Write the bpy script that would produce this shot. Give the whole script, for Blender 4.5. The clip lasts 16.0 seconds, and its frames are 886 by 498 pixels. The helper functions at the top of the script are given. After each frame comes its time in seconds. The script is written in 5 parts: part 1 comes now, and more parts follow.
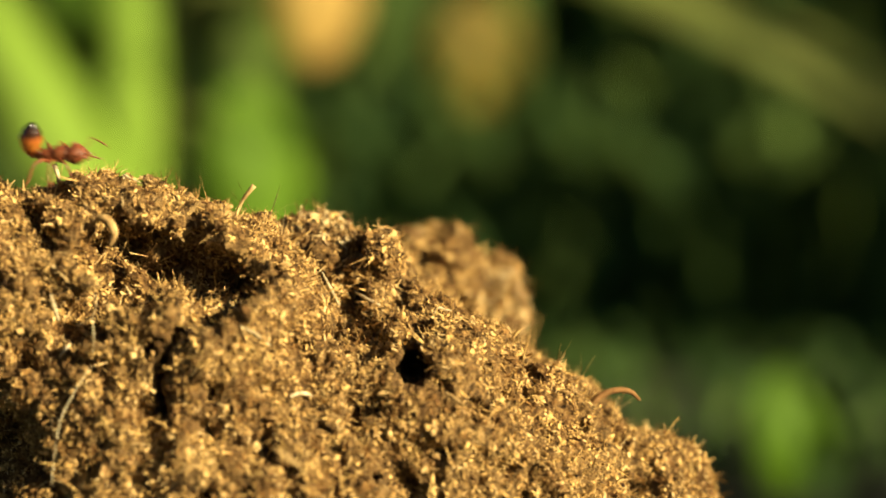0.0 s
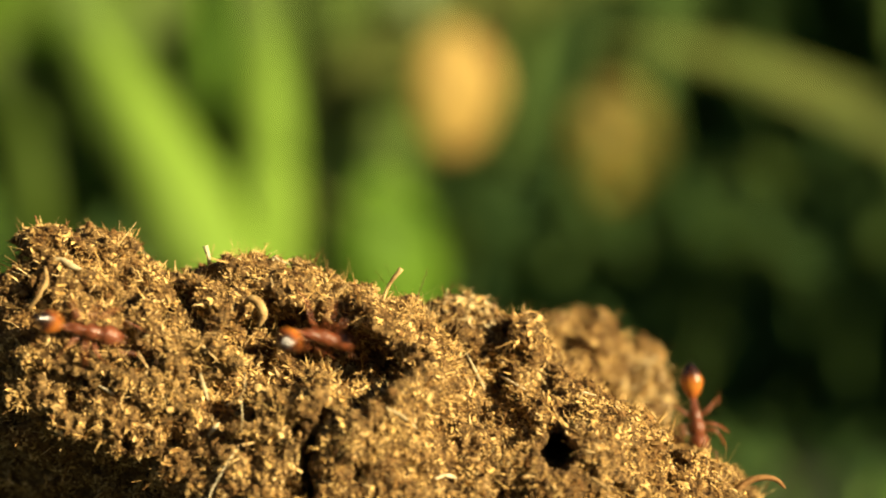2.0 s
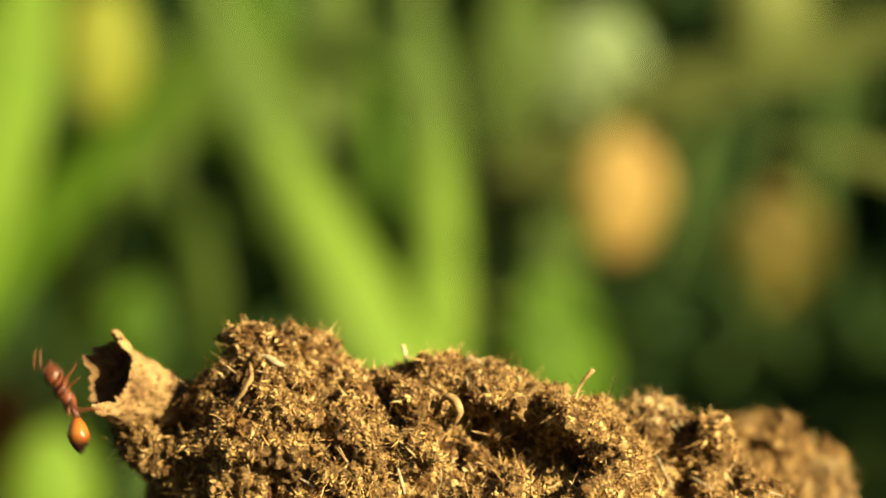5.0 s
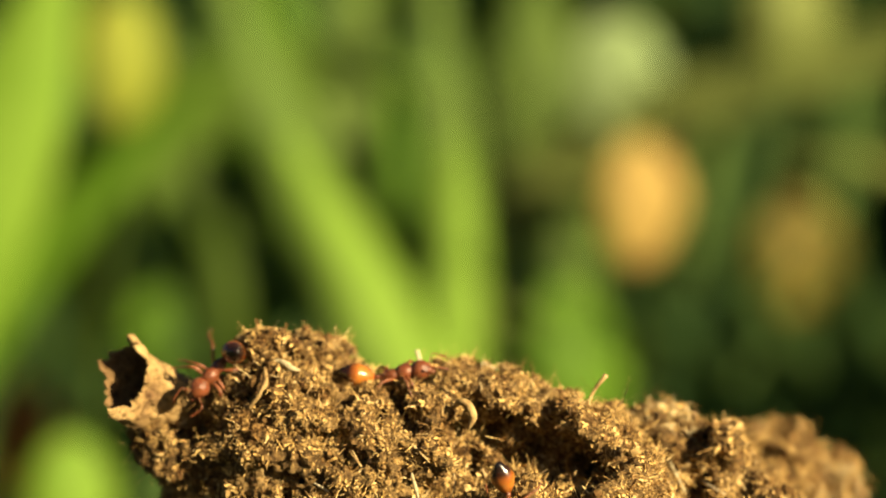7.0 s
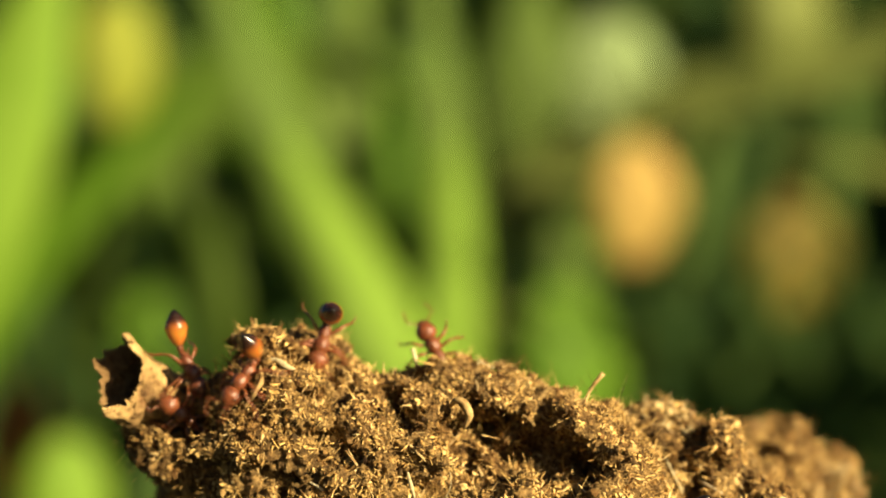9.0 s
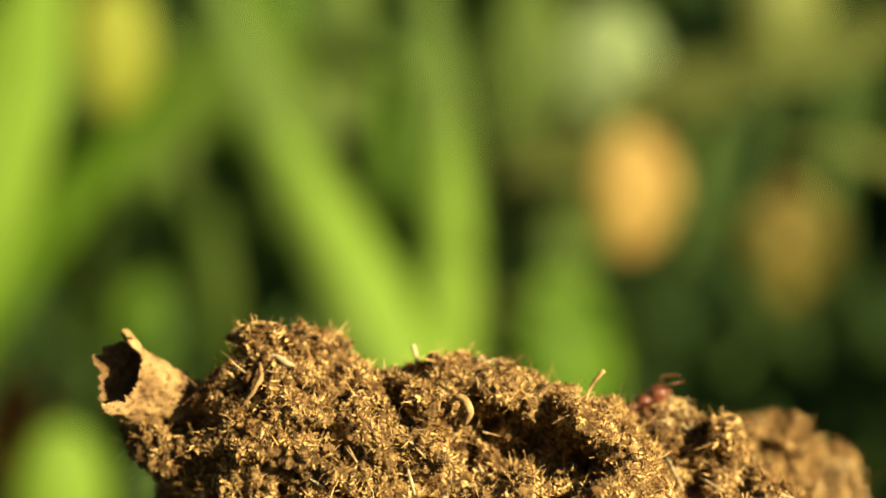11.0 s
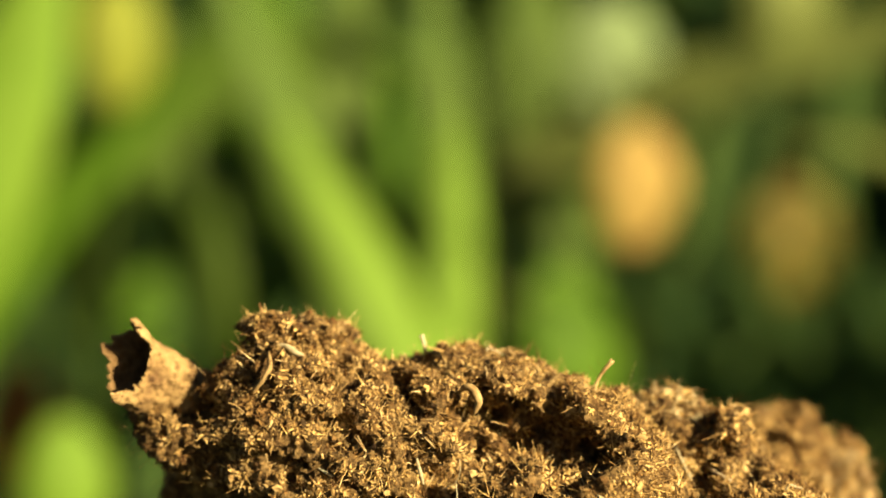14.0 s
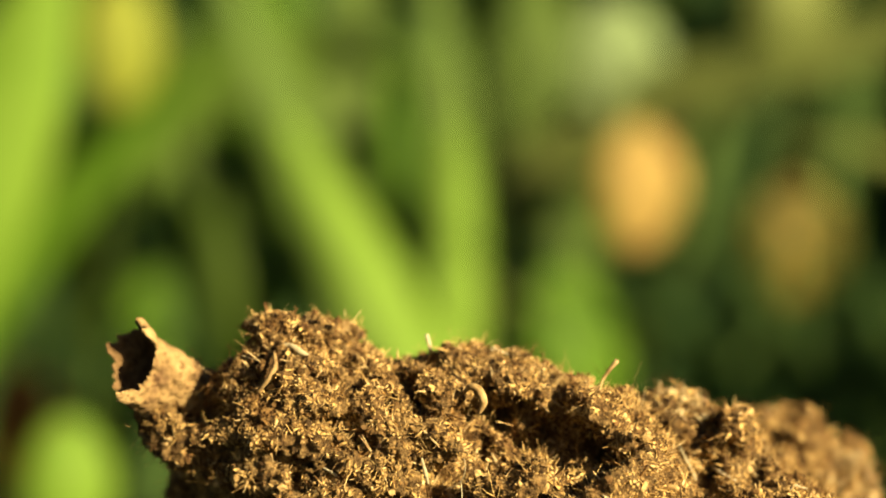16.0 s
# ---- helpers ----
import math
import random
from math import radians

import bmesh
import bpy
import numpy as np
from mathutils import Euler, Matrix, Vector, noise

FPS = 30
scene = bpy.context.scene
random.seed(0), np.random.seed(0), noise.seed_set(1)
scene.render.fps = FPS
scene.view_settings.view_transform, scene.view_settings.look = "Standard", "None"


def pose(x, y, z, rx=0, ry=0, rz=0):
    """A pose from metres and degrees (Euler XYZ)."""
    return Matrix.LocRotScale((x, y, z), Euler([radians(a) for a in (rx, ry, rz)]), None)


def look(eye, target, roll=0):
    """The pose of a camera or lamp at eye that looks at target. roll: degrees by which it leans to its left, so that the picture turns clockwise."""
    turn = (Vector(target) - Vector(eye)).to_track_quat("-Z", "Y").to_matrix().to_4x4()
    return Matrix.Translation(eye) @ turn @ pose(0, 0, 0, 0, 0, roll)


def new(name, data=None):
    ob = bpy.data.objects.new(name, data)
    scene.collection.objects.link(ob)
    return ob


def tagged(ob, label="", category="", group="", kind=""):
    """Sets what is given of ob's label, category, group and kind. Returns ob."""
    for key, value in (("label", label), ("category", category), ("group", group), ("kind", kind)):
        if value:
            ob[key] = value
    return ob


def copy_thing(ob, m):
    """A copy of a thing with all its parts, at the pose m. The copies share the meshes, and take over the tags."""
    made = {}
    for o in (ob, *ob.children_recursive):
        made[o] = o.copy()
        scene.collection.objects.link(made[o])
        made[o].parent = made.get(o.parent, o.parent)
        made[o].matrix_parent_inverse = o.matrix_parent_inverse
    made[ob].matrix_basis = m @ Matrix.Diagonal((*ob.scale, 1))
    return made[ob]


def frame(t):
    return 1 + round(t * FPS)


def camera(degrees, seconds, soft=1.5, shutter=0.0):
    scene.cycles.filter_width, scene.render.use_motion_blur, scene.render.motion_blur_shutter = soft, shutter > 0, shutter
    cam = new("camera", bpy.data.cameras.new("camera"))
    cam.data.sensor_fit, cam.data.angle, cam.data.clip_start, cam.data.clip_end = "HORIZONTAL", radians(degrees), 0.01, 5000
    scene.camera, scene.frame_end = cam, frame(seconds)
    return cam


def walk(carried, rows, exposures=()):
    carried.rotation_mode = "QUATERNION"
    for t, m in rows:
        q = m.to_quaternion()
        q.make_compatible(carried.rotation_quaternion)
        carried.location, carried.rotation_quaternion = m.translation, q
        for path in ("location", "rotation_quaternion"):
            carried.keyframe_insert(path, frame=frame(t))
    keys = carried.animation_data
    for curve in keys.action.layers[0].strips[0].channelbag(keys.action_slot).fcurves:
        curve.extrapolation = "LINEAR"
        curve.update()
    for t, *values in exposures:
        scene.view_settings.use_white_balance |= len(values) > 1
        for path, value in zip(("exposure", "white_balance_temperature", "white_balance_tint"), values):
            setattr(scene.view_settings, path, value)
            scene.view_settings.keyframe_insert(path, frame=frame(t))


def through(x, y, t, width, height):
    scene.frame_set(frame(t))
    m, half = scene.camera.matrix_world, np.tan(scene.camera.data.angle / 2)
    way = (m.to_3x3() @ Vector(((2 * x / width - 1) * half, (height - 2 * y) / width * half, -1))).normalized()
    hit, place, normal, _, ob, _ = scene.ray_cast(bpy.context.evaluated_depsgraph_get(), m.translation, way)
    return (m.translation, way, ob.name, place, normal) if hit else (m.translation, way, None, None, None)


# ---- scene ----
MM = 0.001
LIFT = 50.0  # the first eye's height over the ground, mm


def w(x, y, z):
    """Millimetres about the first eye's axis to world metres."""
    return Vector((x * MM, y * MM, (z + LIFT) * MM))


# ---- camera ----
cam = camera(22.0, 16.0, soft=1.6, shutter=0.4)
cam.data.dof.use_dof = True
cam.data.dof.focus_distance = 0.1068
cam.data.dof.aperture_fstop = 24.0


def eye_pose(x, y, z, yaw, pitch, roll):
    return (Matrix.Translation(w(x, y, z)) @ pose(0, 0, 0, 0, 0, yaw) @ pose(0, 0, 0, pitch)
            @ pose(0, 0, 0, 0, roll) @ pose(0, 0, 0, 90))


PATH = [  # seconds, eye in mm, yaw, pitch, roll
    (0, 0.000, -102.891, 0.000, 0.000, -4.000, 0.001),
    (0.5, -0.292, -102.598, 0.043, 0.634, -3.566, -0.090),
    (1, -0.445, -102.618, 0.011, 1.507, -3.063, -0.105),
    (1.5, -0.440, -102.866, -0.121, 2.369, -2.446, -0.257),
    (2, -0.629, -103.534, -0.256, 3.340, -1.746, -0.421),
    (2.5, -1.483, -104.203, -0.097, 3.915, -1.277, -0.563),
    (3, -1.696, -104.643, -0.157, 4.617, -0.755, -0.663),
    (3.5, -1.648, -105.557, -0.216, 5.437, -0.230, -0.756),
    (4, -1.666, -105.881, -0.314, 6.196, 0.198, -0.894),
    (4.5, -1.806, -106.398, -0.334, 6.769, 0.536, -0.955),
    (5, -2.103, -107.015, -0.271, 7.293, 0.776, -0.976),
    (5.2, -2.103, -107.015, -0.271, 7.499, 0.876, -0.976),
    (5.7, -1.899, -107.319, -0.369, 7.686, 0.951, -1.062),
    (7.5, -1.789, -107.482, -0.422, 7.787, 0.992, -1.108),
    (8, -2.030, -107.216, -0.443, 7.706, 0.981, -1.118),
    (8.5, -1.824, -107.119, -0.474, 7.737, 0.993, -1.120),
    (9, -1.846, -107.043, -0.530, 7.682, 1.007, -1.080),
    (11.5, -2.189, -106.602, -0.033, 7.544, 0.642, -1.168),
    (12, -2.113, -106.519, -0.286, 7.630, 0.726, -1.155),
    (12.5, -2.219, -106.634, -0.293, 7.631, 0.645, -1.210),
    (13, -2.411, -106.853, -0.776, 7.617, 0.617, -1.387),
    (13.5, -2.517, -106.933, -0.446, 7.549, 0.555, -1.255),
    (14, -2.523, -106.843, -0.368, 7.577, 0.567, -1.269),
    (14.5, -2.536, -106.713, -0.262, 7.556, 0.588, -1.236),
    (15, -2.759, -106.956, -0.254, 7.506, 0.564, -1.186),
    (15.5, -2.787, -106.957, -0.469, 7.568, 0.619, -1.319),
    (16, -2.645, -106.963, -0.452, 7.636, 0.606, -1.351),
]
walk(cam, [(row[0], eye_pose(*row[1:])) for row in PATH], exposures=[(0.0, 1.14), (16.0, 1.14)])

# ---- sky and sun ----
SUN = Vector((0.80, -0.49, 0.33)).normalized()
world = bpy.data.worlds.new("sky")
scene.world = world
world.use_nodes = True
sky = world.node_tree.nodes.new("ShaderNodeTexSky")
sky.sky_type, sky.sun_disc = "NISHITA", False
sky.sun_elevation = math.asin(SUN.z)
sky.sun_rotation = math.atan2(SUN.x, SUN.y)
back = world.node_tree.nodes["Background"]
back.inputs["Strength"].default_value = 0.019
world.node_tree.links.new(sky.outputs[0], back.inputs["Color"])
sun_data = bpy.data.lights.new("sun", "SUN")
sun_data.energy, sun_data.angle, sun_data.color = 6.2, radians(0.55), (1.0, 0.82, 0.49)
sun = new("sun", sun_data)
sun.matrix_world = look(SUN * 2, (0, 0, 0))


# ---- materials ----
class Nodes:
    """A small writer of node materials."""

    def __init__(self, name):
        self.mat = bpy.data.materials.new(name)
        self.mat.use_nodes = True
        self.tree = self.mat.node_tree
        self.bsdf = self.tree.nodes["Principled BSDF"]
        self.out = self.tree.nodes["Material Output"]

    def node(self, kind, **values):
        n = self.tree.nodes.new(kind)
        for key, value in values.items():
            n.inputs[key].default_value = value
        return n

    def link(self, a, b):
        self.tree.links.new(a, b)

    def noise(self, scale, detail=4.0, rough=0.6, coords="Object"):
        c = self.node("ShaderNodeTexCoord")
        n = self.node("ShaderNodeTexNoise", Scale=scale, Detail=detail, Roughness=rough)
        self.link(c.outputs[coords], n.inputs["Vector"])
        return n.outputs["Fac"]

    def ramp(self, fac, stops):
        r = self.node("ShaderNodeValToRGB")
        el = r.color_ramp.elements
        while len(el) < len(stops):
            el.new(0.5)
        for e, (pos, col) in zip(el, stops):
            e.position, e.color = pos, (*col, 1)
        self.link(fac, r.inputs["Fac"])
        return r.outputs["Color"]

    def mix(self, fac, a, b, how="MIX"):
        m = self.node("ShaderNodeMix")
        m.data_type, m.blend_type = "RGBA", how
        for value, socket in ((fac, m.inputs[0]), (a, m.inputs[6]), (b, m.inputs[7])):
            if isinstance(value, bpy.types.NodeSocket):
                self.link(value, socket)
            else:
                socket.default_value = value if isinstance(value, float) else (*value, 1)
        return m.outputs[2]

    def bump(self, height, strength, distance):
        b = self.node("ShaderNodeBump", Strength=strength, Distance=distance)
        self.link(height, b.inputs["Height"])
        self.link(b.outputs["Normal"], self.bsdf.inputs["Normal"])

    def colour(self, c):
        if isinstance(c, bpy.types.NodeSocket):
            self.link(c, self.bsdf.inputs["Base Color"])
        else:
            self.bsdf.inputs["Base Color"].default_value = (*c, 1)

    def set(self, **values):
        for key, value in values.items():
            self.bsdf.inputs[key.replace("_", " ")].default_value = value


def soil_material():
    n = Nodes("crumbly_soil")
    grain = n.noise(2600, 6, 0.7)
    patch = n.noise(260, 4, 0.6)
    a = n.ramp(grain, [(0.32, (0.030, 0.017, 0.008)), (0.50, (0.185, 0.113, 0.042)), (0.70, (0.50, 0.33, 0.125))])
    b = n.ramp(patch, [(0.35, (0.68, 0.58, 0.50)), (0.6, (1.0, 1.0, 1.0))])
    n.colour(n.mix(1.0, a, b, "MULTIPLY"))
    n.bump(n.noise(4200, 5, 0.75), 0.9, 0.0003)
    n.set(Roughness=0.92)
    n.bsdf.inputs["Specular IOR Level"].default_value = 0.2
    return n.mat


def fibre_material(name, dark, mid, light, islands=True):
    n = Nodes(name)
    if islands:
        g = n.node("ShaderNodeNewGeometry").outputs["Random Per Island"]
    else:
        g = n.node("ShaderNodeObjectInfo").outputs["Random"]
    base = n.ramp(g, [(0.0, dark), (0.42, mid), (0.75, mid), (1.0, light)])
    streak = n.ramp(n.noise(1800, 5, 0.7), [(0.32, (0.45, 0.38, 0.30)), (0.6, (1.0, 1.0, 1.0))])
    mixed = n.mix(1.0, base, streak, "MULTIPLY")
    if islands:  # dark blotches across the bits, painted in for shadowed gaps
        mixed = n.mix(1.0, mixed, n.ramp(n.noise(850, 3, 0.6), [(0.40, (0.34, 0.27, 0.22)), (0.53, (1.0, 1.0, 1.0))]), "MULTIPLY")
    n.colour(mixed)
    n.bump(n.noise(5000, 3), 0.5, 0.0001)
    n.set(Roughness=0.8)
    n.bsdf.inputs["Specular IOR Level"].default_value = 0.18
    return n.mat


def leaf_material(name, a, b, through=0.45, gloss=0.6):
    """Living or dry leaf: a mottled colour that lets some light through."""
    n = Nodes(name)
    c = n.ramp(n.noise(90, 4), [(0.3, a), (0.7, b)])
    r = n.node("ShaderNodeObjectInfo").outputs["Random"]
    c = n.mix(0.35, c, n.ramp(r, [(0.0, a), (1.0, b)]))
    n.colour(c)
    n.set(Roughness=gloss)
    n.bsdf.inputs["Specular IOR Level"].default_value = 0.2
    n.bump(n.noise(700, 3), 0.2, 0.0003)
    t = n.node("ShaderNodeBsdfTranslucent")
    n.link(c, t.inputs["Color"])
    m = n.node("ShaderNodeMixShader", Fac=through)
    n.link(n.bsdf.outputs[0], m.inputs[1])
    n.link(t.outputs[0], m.inputs[2])
    n.link(m.outputs[0], n.out.inputs["Surface"])
    return n.mat


def thicket_material():
    n = Nodes("deep_grass")
    g = n.node("ShaderNodeNewGeometry").outputs["Random Per Island"]
    c = n.ramp(g, [(0.0, (0.034, 0.074, 0.022)), (0.6, (0.055, 0.112, 0.028)), (1.0, (0.088, 0.145, 0.032))])
    n.colour(n.mix(1.0, c, n.ramp(n.noise(60, 3), [(0.3, (0.7, 0.7, 0.7)), (0.7, (1, 1, 1))]), "MULTIPLY"))
    n.set(Roughness=0.85)
    n.bsdf.inputs["Specular IOR Level"].default_value = 0.1
    return n.mat


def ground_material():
    n = Nodes("earth_with_shade_in_colour")
    # near-black tones: the shade among the grass is put into the colour
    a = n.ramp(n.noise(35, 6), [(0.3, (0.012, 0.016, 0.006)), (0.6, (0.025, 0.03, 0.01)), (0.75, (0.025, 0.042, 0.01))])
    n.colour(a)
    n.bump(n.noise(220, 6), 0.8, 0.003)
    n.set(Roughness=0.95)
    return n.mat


def chitin_material(name, a, b, rough=0.28, subsurface=0.15):
    n = Nodes(name)
    n.colour(n.ramp(n.noise(1500, 4), [(0.3, a), (0.7, b)]))
    n.bump(n.noise(6000, 4, 0.7), 0.6, 0.00008)
    n.set(Roughness=rough, Subsurface_Weight=subsurface, Subsurface_Scale=0.0004)
    n.bsdf.inputs["Subsurface Radius"].default_value = (1.0, 0.35, 0.12)
    n.bsdf.inputs["Coat Weight"].default_value = 0.3
    return n.mat


def gaster_material():
    """Amber at the waist, ringed, nearly black at the tip: runs along the part's own length."""
    n = Nodes("amber_to_black_chitin")
    c = n.node("ShaderNodeTexCoord")
    s = n.node("ShaderNodeSeparateXYZ")
    n.link(c.outputs["Object"], s.inputs[0])
    m = n.node("ShaderNodeMapRange")
    m.inputs["From Min"].default_value, m.inputs["From Max"].default_value = 0.0, -0.0017
    n.link(s.outputs["X"], m.inputs["Value"])
    n.colour(n.ramp(m.outputs[0], [(0.0, (0.36, 0.10, 0.018)), (0.40, (0.42, 0.15, 0.022)), (0.62, (0.26, 0.075, 0.013)),
                                   (0.76, (0.035, 0.012, 0.006)), (1.0, (0.010, 0.006, 0.005))]))
    n.set(Roughness=0.26, Subsurface_Weight=0.12, Subsurface_Scale=0.0005)
    n.bsdf.inputs["Coat Weight"].default_value = 0.3
    n.bump(n.noise(7000, 2), 0.15, 0.00004)
    return n.mat


def husk_material():
    """Dry papery skin: tan, with brown stains and dark specks."""
    n = Nodes("papery_husk")
    base = n.ramp(n.noise(420, 5, 0.7), [(0.34, (0.17, 0.095, 0.04)), (0.50, (0.36, 0.23, 0.09)), (0.66, (0.50, 0.34, 0.15))])
    specks = n.ramp(n.noise(2300, 4, 0.7), [(0.36, (0.30, 0.24, 0.20)), (0.48, (1.0, 1.0, 1.0))])
    n.colour(n.mix(1.0, base, specks, "MULTIPLY"))
    n.bump(n.noise(2600, 5, 0.7), 0.7, 0.00025)
    n.set(Roughness=0.85)
    n.bsdf.inputs["Specular IOR Level"].default_value = 0.2
    return n.mat


SOIL = soil_material()
STRAW = fibre_material("straw_bits", (0.16, 0.08, 0.026), (0.78, 0.53, 0.19), (0.88, 0.67, 0.33))
PALE_SUNLIT_CHAFF = fibre_material("pale_chaff", (0.55, 0.42, 0.20), (0.78, 0.62, 0.33), (0.90, 0.76, 0.46))
STRAW_PIECE = fibre_material("dry_straw", (0.30, 0.18, 0.07), (0.48, 0.33, 0.14), (0.72, 0.55, 0.28), islands=False)
CRUMB = fibre_material("soil_crumbs", (0.045, 0.025, 0.011), (0.48, 0.315, 0.12), (0.76, 0.55, 0.24))
ROOT = fibre_material("brown_root", (0.17, 0.075, 0.025), (0.24, 0.12, 0.045), (0.33, 0.18, 0.07), islands=False)
HAIR = fibre_material("pale_hair", (0.5, 0.42, 0.25), (0.6, 0.52, 0.32), (0.7, 0.6, 0.4), islands=False)
SHADED_LINING = fibre_material("shade_brown_husk_lining", (0.17, 0.10, 0.045), (0.20, 0.12, 0.05), (0.23, 0.14, 0.06), islands=False)
HUSK = husk_material()
BLADE = leaf_material("grass_blade", (0.082, 0.19, 0.010), (0.12, 0.235, 0.014))
BLADE_BRIGHT = leaf_material("young_grass_blade", (0.172, 0.31, 0.028), (0.228, 0.375, 0.042))
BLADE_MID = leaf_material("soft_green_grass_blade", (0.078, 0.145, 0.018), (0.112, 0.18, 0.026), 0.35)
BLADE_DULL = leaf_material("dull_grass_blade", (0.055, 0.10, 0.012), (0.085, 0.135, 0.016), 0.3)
YELLOW = leaf_material("yellowed_leaf", (0.38, 0.265, 0.07), (0.46, 0.32, 0.09), 0.35)
TAN = leaf_material("withered_leaf", (0.14, 0.115, 0.017), (0.19, 0.15, 0.025), 0.2)
GOLD = leaf_material("yellow_green_leaf", (0.23, 0.28, 0.03), (0.30, 0.33, 0.04), 0.4)
OLIVE = leaf_material("olive_grass_blade", (0.135, 0.18, 0.038), (0.185, 0.215, 0.055), 0.35)
PALE = leaf_material("pale_leaf", (0.185, 0.265, 0.105), (0.25, 0.325, 0.14), 0.3)
RUST = leaf_material("rusty_leaf", (0.30, 0.13, 0.028), (0.38, 0.17, 0.036), 0.4)
THICKET = thicket_material()
EARTH = ground_material()
RED = chitin_material("red_brown_chitin", (0.095, 0.028, 0.012), (0.21, 0.062, 0.022))
LEG = chitin_material("orange_brown_chitin", (0.14, 0.042, 0.014), (0.22, 0.07, 0.024), 0.35)
GASTER = gaster_material()
EYE_BLACK = chitin_material("black_eye", (0.008, 0.006, 0.006), (0.015, 0.01, 0.01), 0.15, 0.0)


# ---- building helpers ----
def mesh_object(name, verts, faces, material, smooth=False):
    me = bpy.data.meshes.new(name)
    me.from_pydata(verts, [], faces)
    me.materials.append(material)
    if smooth:
        me.polygons.foreach_set("use_smooth", [True] * len(me.polygons))
    me.update()
    return new(name, me)


def part(name, bm, material, parent, label=""):
    me = bpy.data.meshes.new(name)
    bm.to_mesh(me)
    bm.free()
    me.materials.append(material)
    me.polygons.foreach_set("use_smooth", [True] * len(me.polygons))
    ob = new(name, me)
    ob.parent = parent
    return tagged(ob, label)


def spline(points, count):
    """A smooth curve through control points."""
    p = np.array([points[0], *points, points[-1]], float)
    out = []
    for u in np.linspace(0, len(points) - 1 - 1e-6, count):
        i, f = int(u), u - int(u)
        a, b, c, d = p[i:i + 4]
        out.append(0.5 * (2 * b + (c - a) * f + (2 * a - 5 * b + 4 * c - d) * f * f + (3 * b - a - 3 * c + d) * f ** 3))
    return np.array(out)


def tube(bm, points, radii, sides=6, count=10):
    """A round rod along a curve, closed at both ends; radii run from end to end."""
    pts = spline(points, count)
    rad = np.interp(np.linspace(0, 1, count), np.linspace(0, 1, len(radii)), radii)
    rings, up = [], Vector((0.13, 0.21, 0.97))
    for i, p in enumerate(pts):
        d = Vector(pts[min(i + 1, count - 1)] - pts[max(i - 1, 0)]).normalized()
        a = d.cross(up).normalized()
        b = d.cross(a)
        rings.append([bm.verts.new(Vector(p) + (a * math.cos(k) + b * math.sin(k)) * rad[i])
                      for k in np.linspace(0, 2 * math.pi, sides, endpoint=False)])
    for r, s in zip(rings, rings[1:]):
        for k in range(sides):
            bm.faces.new((r[k], r[(k + 1) % sides], s[(k + 1) % sides], s[k]))
    bm.faces.new(rings[0][::-1])
    bm.faces.new(rings[-1])
    return bm


def ball(bm, c, r, segments=16, rings=10, shape=None):
    """A rounded body at c with radii r; shape(x) swells or pinches it along its length."""
    made = bmesh.ops.create_uvsphere(bm, u_segments=segments, v_segments=rings, radius=1.0,
                                     matrix=Matrix.Rotation(radians(90), 4, "Y"))
    for v in made["verts"]:
        k = shape(v.co.x) if shape else 1.0
        v.co = Vector((c[0] + v.co.x * r[0], c[1] + v.co.y * r[1] * k, c[2] + v.co.z * r[2] * k))
    return bm


# ---- the clod's form, in millimetres (x right, y away, z up; the first eye is at 0, -102.9, 0) ----
_table = np.random.RandomState(7).rand(48, 48, 48).astype(np.float32) * 2 - 1


def vnoise(p, size, shift=0.0):
    """Smooth value noise in -1..1 at points p (n x 3), with cells of the given size."""
    q = p / size + shift + 1000.0
    i = np.floor(q).astype(np.int64)
    f = q - i
    f = f * f * (3 - 2 * f)
    a, b = i % 48, (i + 1) % 48
    out = 0
    for cx, wx in ((a[:, 0], 1 - f[:, 0]), (b[:, 0], f[:, 0])):
        for cy, wy in ((a[:, 1], 1 - f[:, 1]), (b[:, 1], f[:, 1])):
            for cz, wz in ((a[:, 2], 1 - f[:, 2]), (b[:, 2], f[:, 2])):
                out = out + _table[cx, cy, cz] * (wx * wy * wz)
    return out


def ellipsoid(p, c, r):
    d = p - np.array(c)
    k0 = np.sqrt(((d / np.array(r)) ** 2).sum(1))
    k1 = np.sqrt(((d / np.array(r) ** 2) ** 2).sum(1)) + 1e-9
    return k0 * (k0 - 1) / k1


def capsule(p, a, b, r):
    a, b = np.array(a, float), np.array(b, float)
    ab = b - a
    h = np.clip(((p - a) @ ab) / (ab @ ab), 0, 1)
    return np.sqrt(((p - a - h[:, None] * ab) ** 2).sum(1)) - r


def smin(a, b, k):
    h = np.clip(0.5 + 0.5 * (b - a) / k, 0, 1)
    return b + (a - b) * h - k * h * (1 - h)


def smax(a, b, k):
    return -smin(-a, -b, k)


